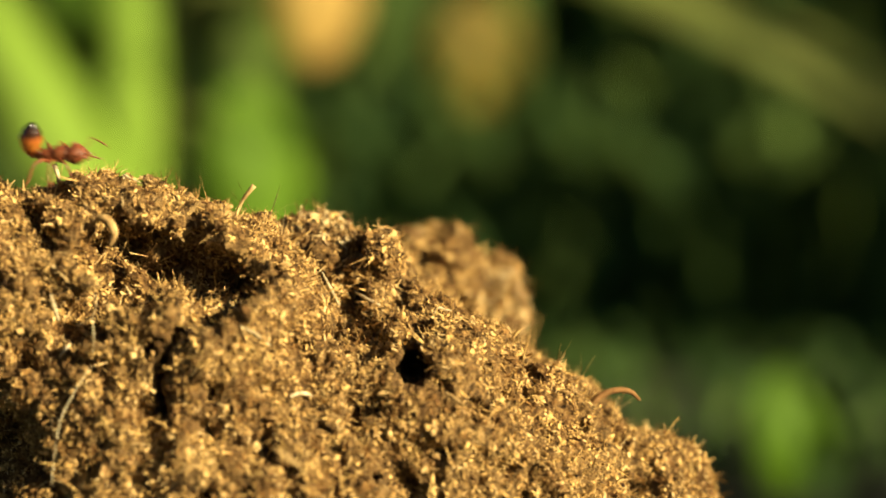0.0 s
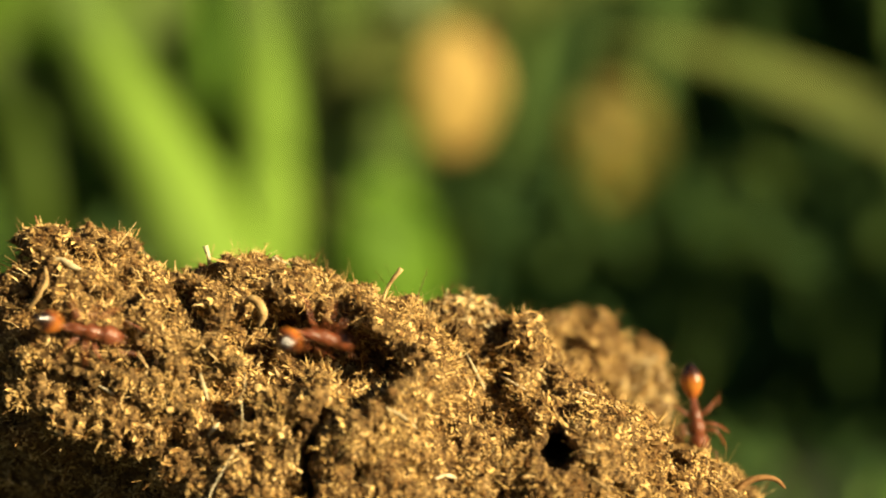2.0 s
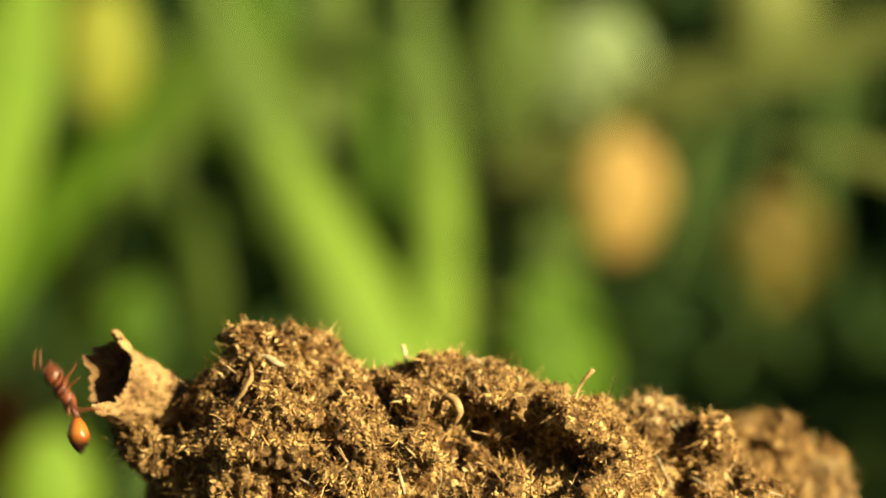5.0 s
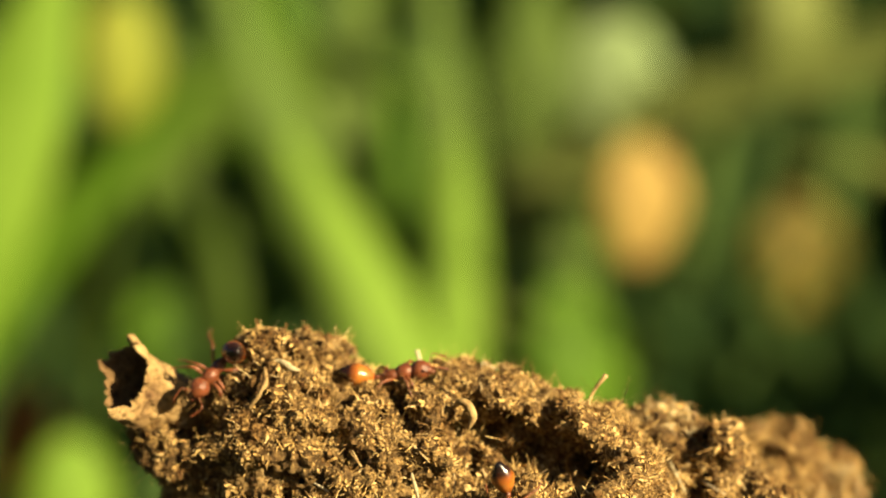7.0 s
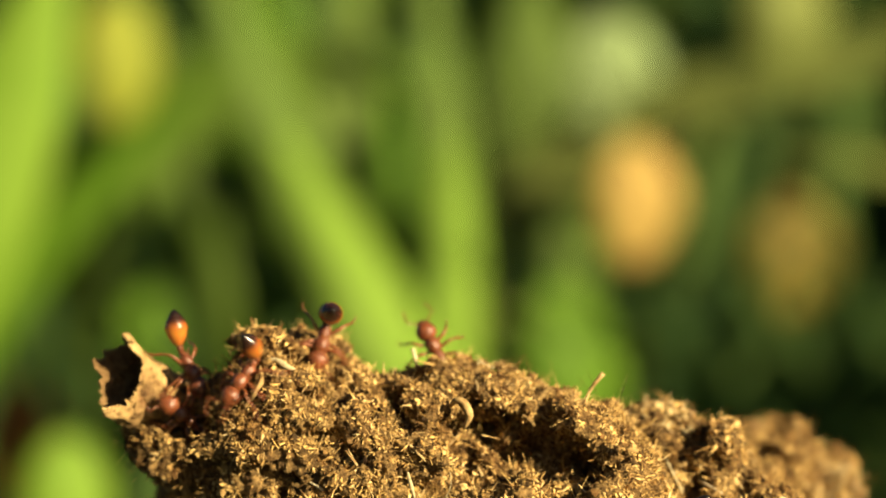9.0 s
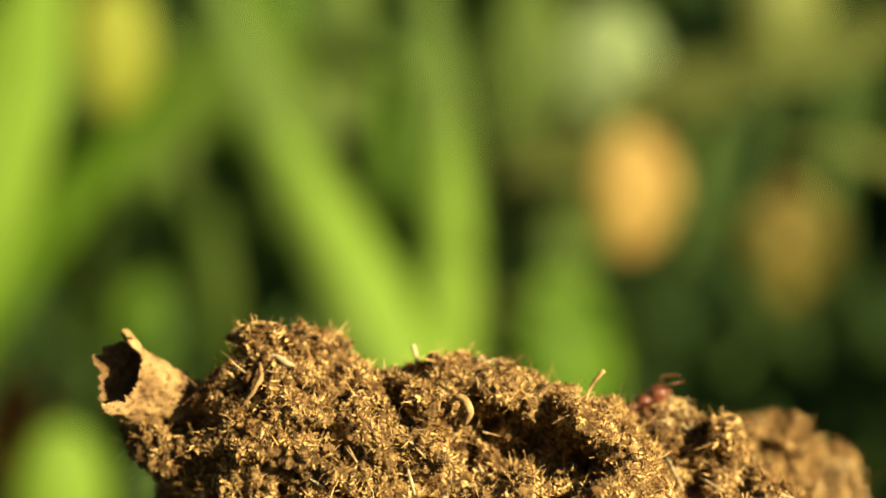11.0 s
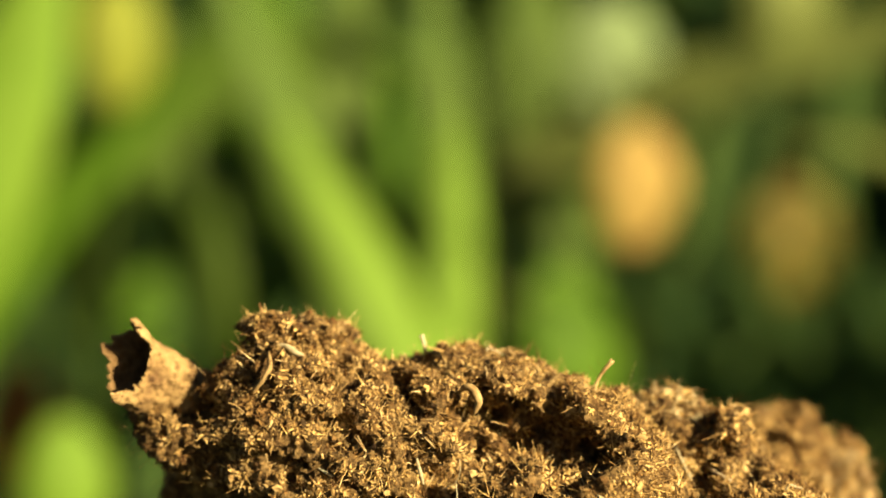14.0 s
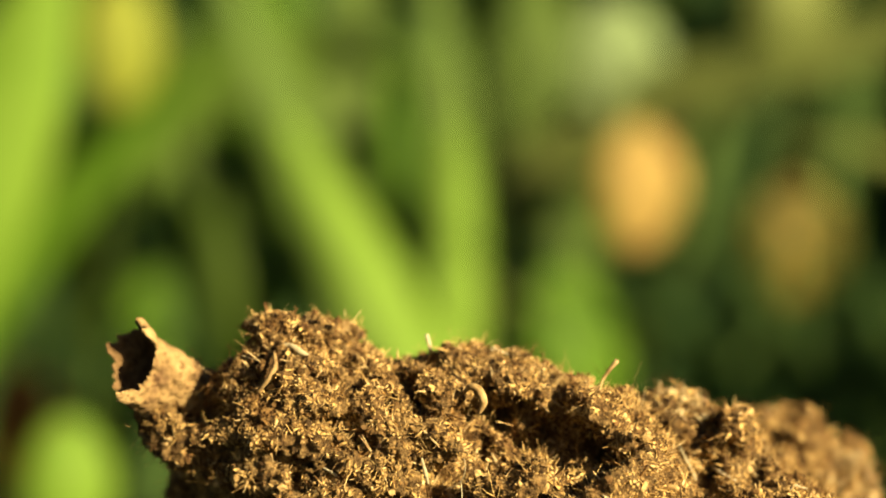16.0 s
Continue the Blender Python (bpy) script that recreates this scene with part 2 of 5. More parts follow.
LUMPS = [  # centre, radii, how softly it joins
    ((-9.6, 12, -23), (15.8, 16.5, 14), 1.0),         # main mass
    ((-9, 10, -42), (17, 19, 12), 6.0),               # foot
    ((-15.6, 5, -10.8), (7.2, 6.0, 6.2), 2.0),        # middle ridge
    ((-17.3, 4.6, -7.7), (2.6, 3.2, 3.3), 1.2),       # hump on the ridge
    ((-24.2, 3.6, -7.3), (3.7, 4.2, 4.55), 0.7),       # knob
    ((-25.3, 3.2, -4.9), (1.6, 2.0, 1.8), 0.8),       # bulges on the knob
    ((-22.4, 3.8, -5.5), (1.5, 2.2, 2.0), 0.8),
    ((-27.3, 3.3, -6.1), (1.3, 2.2, 1.2), 0.6),
    ((-24.8, 3.2, -4.1), (1.5, 2.0, 1.35), 0.6),
    ((-10.5, 4, -11.4), (5.0, 6.0, 5.4), 2.0),        # shoulder
    ((-6.2, 9.0, -8.65), (2.5, 2.8, 2.5), 0.3),       # pale lump
    ((-3.2, 7.2, -9.0), (1.5, 2.0, 2.2), 0.25),       # dark lump
    ((-1.6, 20, -12.95), (4.4, 6.0, 5.2), 0.8),       # rear mass
    ((2.6, 21, -13.5), (1.7, 4.0, 4.3), 0.6),         # rear corner
    ((3.2, 20.5, -11.8), (1.1, 3.2, 2.5), 0.4),
    ((-0.2, 20, -10.9), (2.2, 4.0, 3.4), 0.8),
    ((-3.2, 14, -12.9), (3.4, 5.0, 4.2), 1.2),        # between the lumps
    ((2.9, 9, -21.0), (6.8, 10, 8.0), 2.5),           # lit slope
    ((-1.0, 5, -15.8), (5.0, 6.0, 5.6), 2.0),         # front shoulder
    ((10.3, 10, -20.8), (3.1, 4.5, 3.9), 1.5),        # low end of the slope
    ((-20.4, 4.2, -9.7), (3.4, 5.0, 4.5), 1.5),       # saddle
    ((-28.6, 3.6, -8.4), (3.4, 2.8, 2.1), 0.8),       # arm under the flake
    ((-23.2, 4.5, -11.6), (4.6, 5.0, 4.0), 2.0),
    ((-25.4, 9.5, -11.8), (6.8, 5.5, 5.9), 1.5),       # back of the left side
    ((-15.2, 6.5, -15.5), (6.2, 7.8, 6.0), 2.0),      # left flank
]
PITS = [  # centre, radii of the hollows
    ((-28.8, 1.4, -7.4), (1.7, 2.6, 1.2)),
    ((-14.5, -1.0, -9.3), (2.2, 3.6, 1.0)),
    ((-14.4, -0.4, -7.2), (2.8, 4.2, 1.3)),
    ((-12.0, -0.4, -8.1), (2.5, 4.4, 1.6)),
    ((-10.4, -0.6, -8.9), (1.9, 4.0, 1.1)),
    ((-9.8, -0.8, -9.3), (1.7, 3.4, 1.1)),
    ((-16.4, -1.2, -10.4), (1.9, 3.4, 1.2)),
    ((-5.6, 3.6, -9.2), (0.8, 2.6, 1.2)),
    ((-5.2, -3.2, -15.4), (0.5, 1.5, 0.35)),
    ((-24.0, -1.8, -16.4), (5.6, 6.0, 4.2)),          # the undercut on the left
    ((-19.6, -3.6, -17.2), (1.9, 3.4, 3.6)),
    ((-30.2, -0.4, -11.8), (2.7, 4.2, 1.9)),
    ((-28.4, 3.0, -2.8), (1.9, 5.0, 1.7)),            # the knob's sloping shoulder
]


def clod_sdf(p, rough=True):
    d = ellipsoid(p, LUMPS[0][0], LUMPS[0][1])
    for c, r, k in LUMPS[1:]:
        d = smin(d, ellipsoid(p, c, r), k)
    for c, r in PITS:
        d = smax(d, -ellipsoid(p, c, r), 0.5)
    # the round hole and the crack
    gap = capsule(p, (-1.45, -8, -12.6), (-1.3, 9, -12.9), 0.85)
    q = p[:, [0, 2]]
    for a, b, half in (((-12.0, -11.0), (-12.6, -12.3), 0.2), ((-12.6, -12.3), (-12.85, -13.4), 0.29), ((-12.85, -13.4), (-12.6, -14.6), 0.22),
                       ((-5.6, -15.0), (-5.0, -15.5), 0.16)):
        a, b = np.array(a), np.array(b)
        ab = b - a
        h = np.clip(((q - a) @ ab) / (ab @ ab), 0, 1)
        gap = np.minimum(gap, np.maximum(np.sqrt(((q - a - h[:, None] * ab) ** 2).sum(1)) - half, np.abs(p[:, 1] + 1) - 7))
    gap = gap + 0.08 * vnoise(p, 0.5, 0.6) if rough else gap
    if rough:
        near = np.abs(d) < 2.5
        q = p[near]
        crest = np.clip((q[:, 2] + 12.5) / 5, 0, 1)                                          # the ridge is rougher than the face
        n = 0.34 * vnoise(q, 4.2) + 0.34 * vnoise(q, 1.9, 0.3) + (0.45 + 0.15 * crest) * vnoise(q, 0.9, 0.7)
        hole = vnoise(q, 0.95, 0.15) + 0.55 * vnoise(q, 0.48, 0.45)
        n += (4.2 + 0.4 * crest) * np.maximum(0, hole - 0.25) - 0.5 * np.maximum(0, -hole - 0.35)                # small dark pits, flat rims
        n += np.clip((q[:, 1] - 12) / 3, 0, 1) * (1.6 * np.maximum(0, vnoise(q, 1.7, 0.6) - 0.05) - 0.25)                 # the rear is coarser
        d = d.copy()
        d[near] += 0.78 * n + 0.04
    return np.maximum(d, -gap)


# ---- the clod ----
def surface_net(field, origin, step):
    """The zero surface of a grid of distances, as vertices and quads."""
    inside = field < 0
    nx, ny, nz = field.shape
    total = np.zeros((nx - 1, ny - 1, nz - 1, 3), np.float32)
    hits = np.zeros((nx - 1, ny - 1, nz - 1), np.float32)
    corner = [(a, b, c) for a in (0, 1) for b in (0, 1) for c in (0, 1)]

    def cut(arr, o):
        return arr[o[0]:nx - 1 + o[0], o[1]:ny - 1 + o[1], o[2]:nz - 1 + o[2]]

    for o in corner:
        for axis in range(3):
            if o[axis]:
                continue
            e = list(o)
            e[axis] = 1
            fa, fb = cut(field, o), cut(field, e)
            cross = cut(inside, o) != cut(inside, e)
            s = np.where(cross, fa / np.where(cross, fa - fb, 1), 0)
            for k in range(3):
                total[..., k] += np.where(cross, o[k] + (s if k == axis else 0), 0)
            hits += cross
    live = hits > 0
    number = np.full(live.shape, -1, np.int64)
    cells = np.argwhere(live)
    number[live] = np.arange(len(cells))
    verts = (cells + total[live] / hits[live][:, None]) * step + origin
    quads = []
    for axis in range(3):
        sl = [slice(1, n - 1) for n in field.shape]
        hi = list(sl)
        sl[axis], hi[axis] = slice(0, field.shape[axis] - 1), slice(1, field.shape[axis])
        a, b = inside[tuple(sl)], inside[tuple(hi)]
        at = np.argwhere(a != b)
        out = a[a != b]
        off = np.array([1, 1, 1])
        off[axis] = 0
        at = at + off
        u, v = (axis + 1) % 3, (axis + 2) % 3
        ring = []
        for du, dv in ((-1, -1), (0, -1), (0, 0), (-1, 0)):
            c = at.copy()
            c[:, u] += du
            c[:, v] += dv
            ring.append(number[c[:, 0], c[:, 1], c[:, 2]])
        q = np.stack(ring, 1)
        q = np.where(out[:, None], q, q[:, ::-1])
        quads.append(q[(q >= 0).all(1)])
    return verts, np.concatenate(quads)


def to_world(p):
    return (np.asarray(p) + np.array([0, 0, LIFT])) * MM


rng = np.random.RandomState(3)


def normals(verts, quads):
    a, b, c = (verts[quads[:, k]] for k in (0, 1, 3))
    fn = np.cross(b - a, c - a)
    vn = np.stack([np.bincount(quads.ravel(), np.repeat(fn[:, k], 4), len(verts)) for k in range(3)], 1)
    return vn / (np.linalg.norm(vn, axis=1)[:, None] + 1e-9)


def refine(verts, quads, pick):
    """Split each picked quad into four."""
    q = quads[pick]
    edges = np.sort(np.stack([q, np.roll(q, -1, 1)], 2).reshape(-1, 2), 1)
    key, back_to = np.unique(edges[:, 0] * len(verts) + edges[:, 1], return_inverse=True)
    ends = np.stack([key // len(verts), key % len(verts)], 1)
    mid = len(verts) + back_to.reshape(-1, 4)
    centre = len(verts) + len(key) + np.arange(len(q))
    whole = np.concatenate([verts, verts[ends].mean(1), verts[q].mean(1)])
    small = [np.stack([q[:, k], mid[:, k], centre, mid[:, k - 1]], 1) for k in range(4)]
    return whole, np.concatenate([quads[~pick], *small])


def build_clod():
    step = 0.24
    lo, hi = np.array([-35.0, -13.0, -51.0]), np.array([16.5, 32.0, 0.0])
    axes = [np.arange(a, b, step) for a, b in zip(lo, hi)]
    shape = [len(a) for a in axes]
    field = np.empty(shape, np.float32)
    yy, zz = np.meshgrid(axes[1], axes[2], indexing="ij")
    for i, x in enumerate(axes[0]):
        p = np.stack([np.full(yy.size, x), yy.ravel(), zz.ravel()], 1)
        field[i] = clod_sdf(p).reshape(yy.shape)
    verts, quads = surface_net(field, lo, step)
    near = verts[quads].mean(1)
    near = (near[:, 2] > -25) & (near[:, 1] < 27)
    verts, quads = refine(verts, quads, near)
    vn = normals(verts, quads)
    relief = 0.22 * (0.45 - np.abs(vnoise(verts, 0.52, 0.4))) + 0.16 * (0.4 - np.abs(vnoise(verts, 0.27, 0.9))) + 0.12 * vnoise(verts, 0.33, 0.2)
    verts = verts + vn * relief[:, None]
    vn = normals(verts, quads)
    me = bpy.data.meshes.new("soil_clod")
    me.from_pydata(to_world(verts), [], quads)
    me.materials.append(SOIL)
    me.update()
    ob = tagged(new("soil_clod", me), "dry crumbly tan soil clod full of straw fibres, sunlit", "soil clod")
    return ob, verts, quads, vn


WEIGHTS = []


def sample_surface(verts, quads, vn, count, keep):
    """Random places on the clod's surface with their normals."""
    a, b, c, d = (verts[quads[:, k]] for k in range(4))
    nrm = vn[quads[:, 0]]
    if not WEIGHTS:
        WEIGHTS.append(np.linalg.norm(np.cross(c - a, d - b), axis=1) * keep((a + b + c + d) / 4, nrm))
    area = WEIGHTS[0]
    pick = rng.choice(len(quads), count, p=area / area.sum())
    s, t = rng.rand(2, count)[:, :, None]
    p = (a[pick] * (1 - s) + b[pick] * s) * (1 - t) + (d[pick] * (1 - s) + c[pick] * s) * t
    return p, nrm[pick]


def seen_side(mid, nrm):
    front = -0.85 * nrm[:, 1] + 0.5 * nrm[:, 2]
    clear = np.hypot(mid[:, 0] + 1.4, mid[:, 2] + 12.7) > 0.95                      # the hole stays open
    clear &= (np.abs(mid[:, 0] + 12.5) > 0.55) | (np.abs(mid[:, 2] + 12.8) > 2.0)   # and the crack
    proud = clod_sdf(mid + nrm * 0.5) - 0.28                                        # pale bits mostly on raised spots: recesses get their shade by colour
    return (front > -0.25) * (mid[:, 2] > -23) * np.where(mid[:, 1] > 16, 0.9, 1.0) * clear * np.clip(proud / 0.25, 0.035, 1.0)


def frames_on(nrm):
    d = rng.randn(len(nrm), 3)
    d -= (d * nrm).sum(1)[:, None] * nrm
    d /= np.linalg.norm(d, axis=1)[:, None]
    return d, np.cross(nrm, d)


def stuff(name, verts, faces, material, parent, label):
    ob = mesh_object(name, to_world(verts), faces, material)
    ob.parent = parent
    return tagged(ob, label, kind="stuff")


def scatter_fibres(clod, surf, count, long, wide, lift, name, label):
    """Flat tapered straw bits, bent once, lying on the clod and sticking out of it."""
    p, n = sample_surface(*surf, count, seen_side)
    d, side = frames_on(n)
    tilt = np.abs(rng.randn(count)) * lift
    d = d * np.cos(tilt)[:, None] + n * np.sin(tilt)[:, None]
    up = np.cross(d, side)
    length = long * np.minimum(np.exp(rng.randn(count) * 0.45), 2.2)
    width = wide * np.minimum(np.exp(rng.randn(count) * 0.4), 1.6)
    base = p + n * 0.02
    bend = rng.randn(count) * 0.75
    rows = []
    for along, half, thick in ((-0.35, 0.35, 0.5), (0.15, 1.0, 1.0), (0.65, 0.45, 0.5)):
        c = base + d * (along * length)[:, None] + up * (bend * length * (along - 0.15) ** 2 * 4)[:, None]
        hw, th = (half * width)[:, None], (thick * width * 0.4)[:, None]
        rows += [c + side * hw, c + up * th, c - side * hw, c - up * th]
    verts = np.stack(rows, 1).reshape(-1, 3)
    quad = []
    for r in (0, 4):
        for k in range(4):
            quad.append((r + k, r + (k + 1) % 4, r + 4 + (k + 1) % 4, r + 4 + k))
    quad += [(3, 2, 1, 0), (8, 9, 10, 11)]
    faces = (np.arange(count)[:, None, None] * 12 + np.array(quad)[None]).reshape(-1, 4)
    return stuff(name, verts, faces, STRAW, clod, label)


def scatter_flakes(clod, surf, count, size, name, label, material=None, spots=()):
    """Thin torn chips with a ragged rim, cupped and tilted, matted over the clod."""
    p, n = sample_surface(*surf, count, seen_side)
    if spots:
        inside = np.any([np.linalg.norm(p - np.array(c), axis=1) < r for c, r in spots], axis=0)
        p, n = p[inside], n[inside]
        count = len(p)
    d, side = frames_on(n)
    tip = rng.randn(count) * 0.42
    roll = rng.randn(count) * 0.40
    d = d * np.cos(tip)[:, None] + n * np.sin(tip)[:, None]
    up = np.cross(d, side)
    side = side * np.cos(roll)[:, None] + up * np.sin(roll)[:, None]
    up = np.cross(d, side)
    half = size * np.minimum(np.exp(rng.randn(count) * 0.45), 2.4)
    thin = half * rng.uniform(0.2, 0.55, count)
    cup = rng.randn(count) * 0.7
    base = p + n * 0.03
    rows = []
    for k in range(6):
        turn = 2 * math.pi * k / 6 + rng.uniform(-0.4, 0.4, count)
        ragged = rng.uniform(0.6, 1.25, count)
        u, v = np.cos(turn) * ragged, np.sin(turn) * ragged
        rows.append(base + d * (u * half)[:, None] + side * (v * thin)[:, None] + up * (cup * half * u * u * 0.5 + rng.randn(count) * 0.02)[:, None])
    rows += [base + up * (thin * 0.16)[:, None], base - up * (thin * 0.16)[:, None]]
    verts = np.stack(rows, 1).reshape(-1, 3)
    tri = [(k, (k + 1) % 6, 6) for k in range(6)] + [((k + 1) % 6, k, 7) for k in range(6)]
    faces = (np.arange(count)[:, None, None] * 8 + np.array(tri)[None]).reshape(-1, 3)
    return stuff(name, verts, faces, material or STRAW, clod, label)


def scatter_crumbs(clod, surf, count):
    p, n = sample_surface(*surf, count, seen_side)
    g = (1 + 5 ** 0.5) / 2
    ico_v = np.array([(-1, g, 0), (1, g, 0), (-1, -g, 0), (1, -g, 0), (0, -1, g), (0, 1, g), (0, -1, -g), (0, 1, -g),
                      (g, 0, -1), (g, 0, 1), (-g, 0, -1), (-g, 0, 1)]) / 1.9
    ico_f = np.array([(0, 11, 5), (0, 5, 1), (0, 1, 7), (0, 7, 10), (0, 10, 11), (1, 5, 9), (5, 11, 4), (11, 10, 2), (10, 7, 6), (7, 1, 8),
                      (3, 9, 4), (3, 4, 2), (3, 2, 6), (3, 6, 8), (3, 8, 9), (4, 9, 5), (2, 4, 11), (6, 2, 10), (8, 6, 7), (9, 8, 1)])
    size = np.minimum(0.075 * np.exp(rng.randn(count) * 0.55), 0.20)
    stretch = np.exp(rng.randn(count, 1, 3) * 0.3)
    verts = ico_v[None] * stretch * (size[:, None, None] * (0.65 + 0.7 * rng.rand(count, 12, 1)))
    verts = verts + (p + n * 0.04)[:, None]
    faces = (np.arange(count)[:, None, None] * 12 + ico_f[None]).reshape(-1, 3)
    return stuff("loose_soil", verts.reshape(-1, 3), faces, CRUMB, clod, "loose brown crumbs of soil")


def straw_pieces(clod, surf, count):
    """The larger bits, each one a piece of its own on one of eight shared meshes."""
    shapes = []
    for k in range(8):
        r = random.Random(k)
        bm = bmesh.new()
        n, long, wide = 6, 1.0, r.uniform(0.05, 0.10)
        arc, rows = r.uniform(-0.5, 0.5), []
        for i in range(n):
            u = i / (n - 1) - 0.5
            hw = wide * (1 - (2 * u) ** 2 * 0.6) * r.uniform(0.8, 1.2)
            z = arc * (u * u - 0.1) + r.uniform(-0.02, 0.02)
            rows.append([bm.verts.new((u * long, hw, z)), bm.verts.new((u * long, 0, z + 0.05)),
                         bm.verts.new((u * long, -hw, z)), bm.verts.new((u * long, 0, z - 0.03))])
        for a, b in zip(rows, rows[1:]):
            for j in range(4):
                bm.faces.new((a[j], a[(j + 1) % 4], b[(j + 1) % 4], b[j]))
        bm.faces.new(rows[0][::-1])
        bm.faces.new(rows[-1])
        me = bpy.data.meshes.new("straw_bit")
        bm.to_mesh(me)
        bm.free()
        me.materials.append(STRAW_PIECE)
        shapes.append(me)
    p, n = sample_surface(*surf, count, seen_side)
    d, _ = frames_on(n)
    for i in range(count):
        ob = new("straw_bit", shapes[i % 8])
        z = Vector(n[i])
        x = (Vector(d[i]) + z * random.uniform(-0.12, 0.16)).normalized()
        y = z.cross(x).normalized()
        m = Matrix((x, y, x.cross(y))).transposed().to_4x4()
        s = 0.72 * MM * math.exp(random.gauss(0, 0.3))
        ob.parent = clod
        ob.matrix_basis = Matrix.Translation(Vector(to_world(p[i] + n[i] * 0.08))) @ m @ Matrix.Diagonal((s, s, s, 1))


soil_clod, *clod_surface = build_clod()
scatter_crumbs(soil_clod, clod_surface, 7000)
scatter_flakes(soil_clod, clod_surface, 62000, 0.125, "flaky_chaff", "matted tan flakes of chaff")
# own colour on the pale lump; on the rear corner paler flakes paint sunlight
scatter_flakes(soil_clod, clod_surface, 70000, 0.16, "pale_chaff", "pale straw-coloured flakes on the pale lump, painted sunlight on the rear corner", PALE_SUNLIT_CHAFF,
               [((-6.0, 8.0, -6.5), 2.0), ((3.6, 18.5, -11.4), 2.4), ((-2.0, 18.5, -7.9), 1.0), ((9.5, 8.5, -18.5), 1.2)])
scatter_fibres(soil_clod, clod_surface, 26000, 0.30, 0.028, 0.30, "fine_chaff", "fine tan chaff and fibres")
scatter_fibres(soil_clod, clod_surface, 7500, 0.66, 0.025, 0.26, "straw_litter", "coarser straw fibres")


# ---- small things on the clod ----
def rod_thing(name, points, radii, material, label, category, sides=7, count=12):
    bm = tube(bmesh.new(), [w(*p) for p in points], [r * MM for r in radii], sides, count)
    me = bpy.data.meshes.new(name)
    bm.to_mesh(me)
    bm.free()
    me.materials.append(material)
    me.polygons.foreach_set("use_smooth", [True] * len(me.polygons))
    return tagged(new(name, me), label, category)


rod_thing("straw_spur", [(-10.0, 3.4, -6.5), (-9.65, 3.3, -5.8), (-9.3, 3.2, -5.1), (-8.8, 3.2, -4.45)], (0.07, 0.07, 0.09, 0.13),
          STRAW_PIECE, "short tan straw spur standing on the clod's edge", "straw")
fork = rod_thing("forked_twig", [(-26.0, 2.4, -4.4), (-25.95, 2.5, -3.5), (-25.9, 2.6, -2.8), (-26.1, 2.6, -2.1)], (0.13, 0.11, 0.09, 0.04),
                 ROOT, "tiny forked brown twig stuck in the clod's knob", "twig")
part("side_twig", tube(bmesh.new(), [w(-25.92, 2.55, -2.9), w(-25.65, 2.5, -2.55), w(-25.3, 2.5, -2.47)], [0.07 * MM, 0.05 * MM, 0.03 * MM], 6, 6), ROOT, fork)
rod_thing("curled_straw", [(-15.9, 0.6, -6.1), (-15.55, 0.3, -5.8), (-15.15, 0.2, -5.95), (-14.9, 0.2, -6.5), (-15.15, 0.3, -7.1)],
          (0.08, 0.17, 0.22, 0.2, 0.06), STRAW_PIECE, "curled tan straw in a hollow of the clod", "straw", 8, 18)
rod_thing("chaff_spike", [(-18.05, 4.5, -5.1), (-18.1, 4.4, -4.2), (-18.3, 4.4, -3.5)], (0.09, 0.09, 0.13), HAIR, "pale chaff spike on the clod's ridge", "chaff")
rod_thing("straw_stub", [(-17.2, 4.2, -5.2), (-17.2, 4.2, -4.5), (-17.35, 4.2, -3.9)], (0.10, 0.08, 0.05), ROOT, "dark straw stub on the clod's ridge", "straw")
rod_thing("straw_stub", [(-17.15, 4.0, -5.0), (-16.8, 4.0, -4.3), (-16.4, 4.0, -3.85)], (0.10, 0.11, 0.08), STRAW_PIECE, "tan straw stub leaning on the clod's ridge", "straw")
rod_thing("plant_hair", [(-15.6, -1.1, -9.1), (-15.5, -1.5, -9.6), (-15.75, -1.3, -10.2), (-16.5, -0.9, -10.6)], (0.02, 0.025, 0.02), HAIR,
          "thin pale hair curling out of the clod", "hair", 5, 16)
rod_thing("plant_hair", [(-15.7, -1.3, -10.2), (-15.6, -1.6, -11.0), (-15.7, -1.3, -11.8)], (0.02, 0.025, 0.02), HAIR, "thin pale hair curling out of the clod", "hair", 5, 12)
rod_thing("root_hair", [(-15.8, -1.4, -12.4), (-16.4, -2.0, -13.4), (-17.0, -2.2, -14.6), (-17.2, -2.6, -15.8), (-17.4, -2.6, -17.6)], (0.02, 0.028, 0.03, 0.025, 0.02), HAIR,
          "long pale root hair lying on the clod", "root", 5, 20)
rod_thing("pale_fibre", [(-0.45, 3.6, -10.5), (-0.2, 3.5, -10.2), (0.1, 3.6, -10.3), (0.4, 3.7, -10.35)], (0.03, 0.06, 0.05, 0.03), HAIR, "pale curved fibre on the clod", "fibre")
rod_thing("rootlet", [(6.7, 6.5, -15.9), (7.3, 6.4, -15.0), (8.1, 6.3, -14.5), (9.0, 6.3, -14.5), (9.5, 6.3, -14.95)], (0.14, 0.17, 0.16, 0.12, 0.06), ROOT,
          "arched brown rootlet on the clod's sloping side", "root")
rod_thing("bent_straw", [(-25.8, 0.0, -6.4), (-25.2, -0.3, -5.7), (-24.9, -0.2, -5.1), (-25.1, 0.4, -4.4)], (0.09, 0.14, 0.15, 0.06), STRAW_PIECE, "bent tan straw on the clod's knob", "straw")
rod_thing("straw_sliver", [(-7.3, -6.0, -15.3), (-6.6, -6.0, -15.8), (-6.1, -5.9, -16.2)], (0.05, 0.13, 0.06), STRAW_PIECE, "dark straw sliver lying on the clod", "straw")
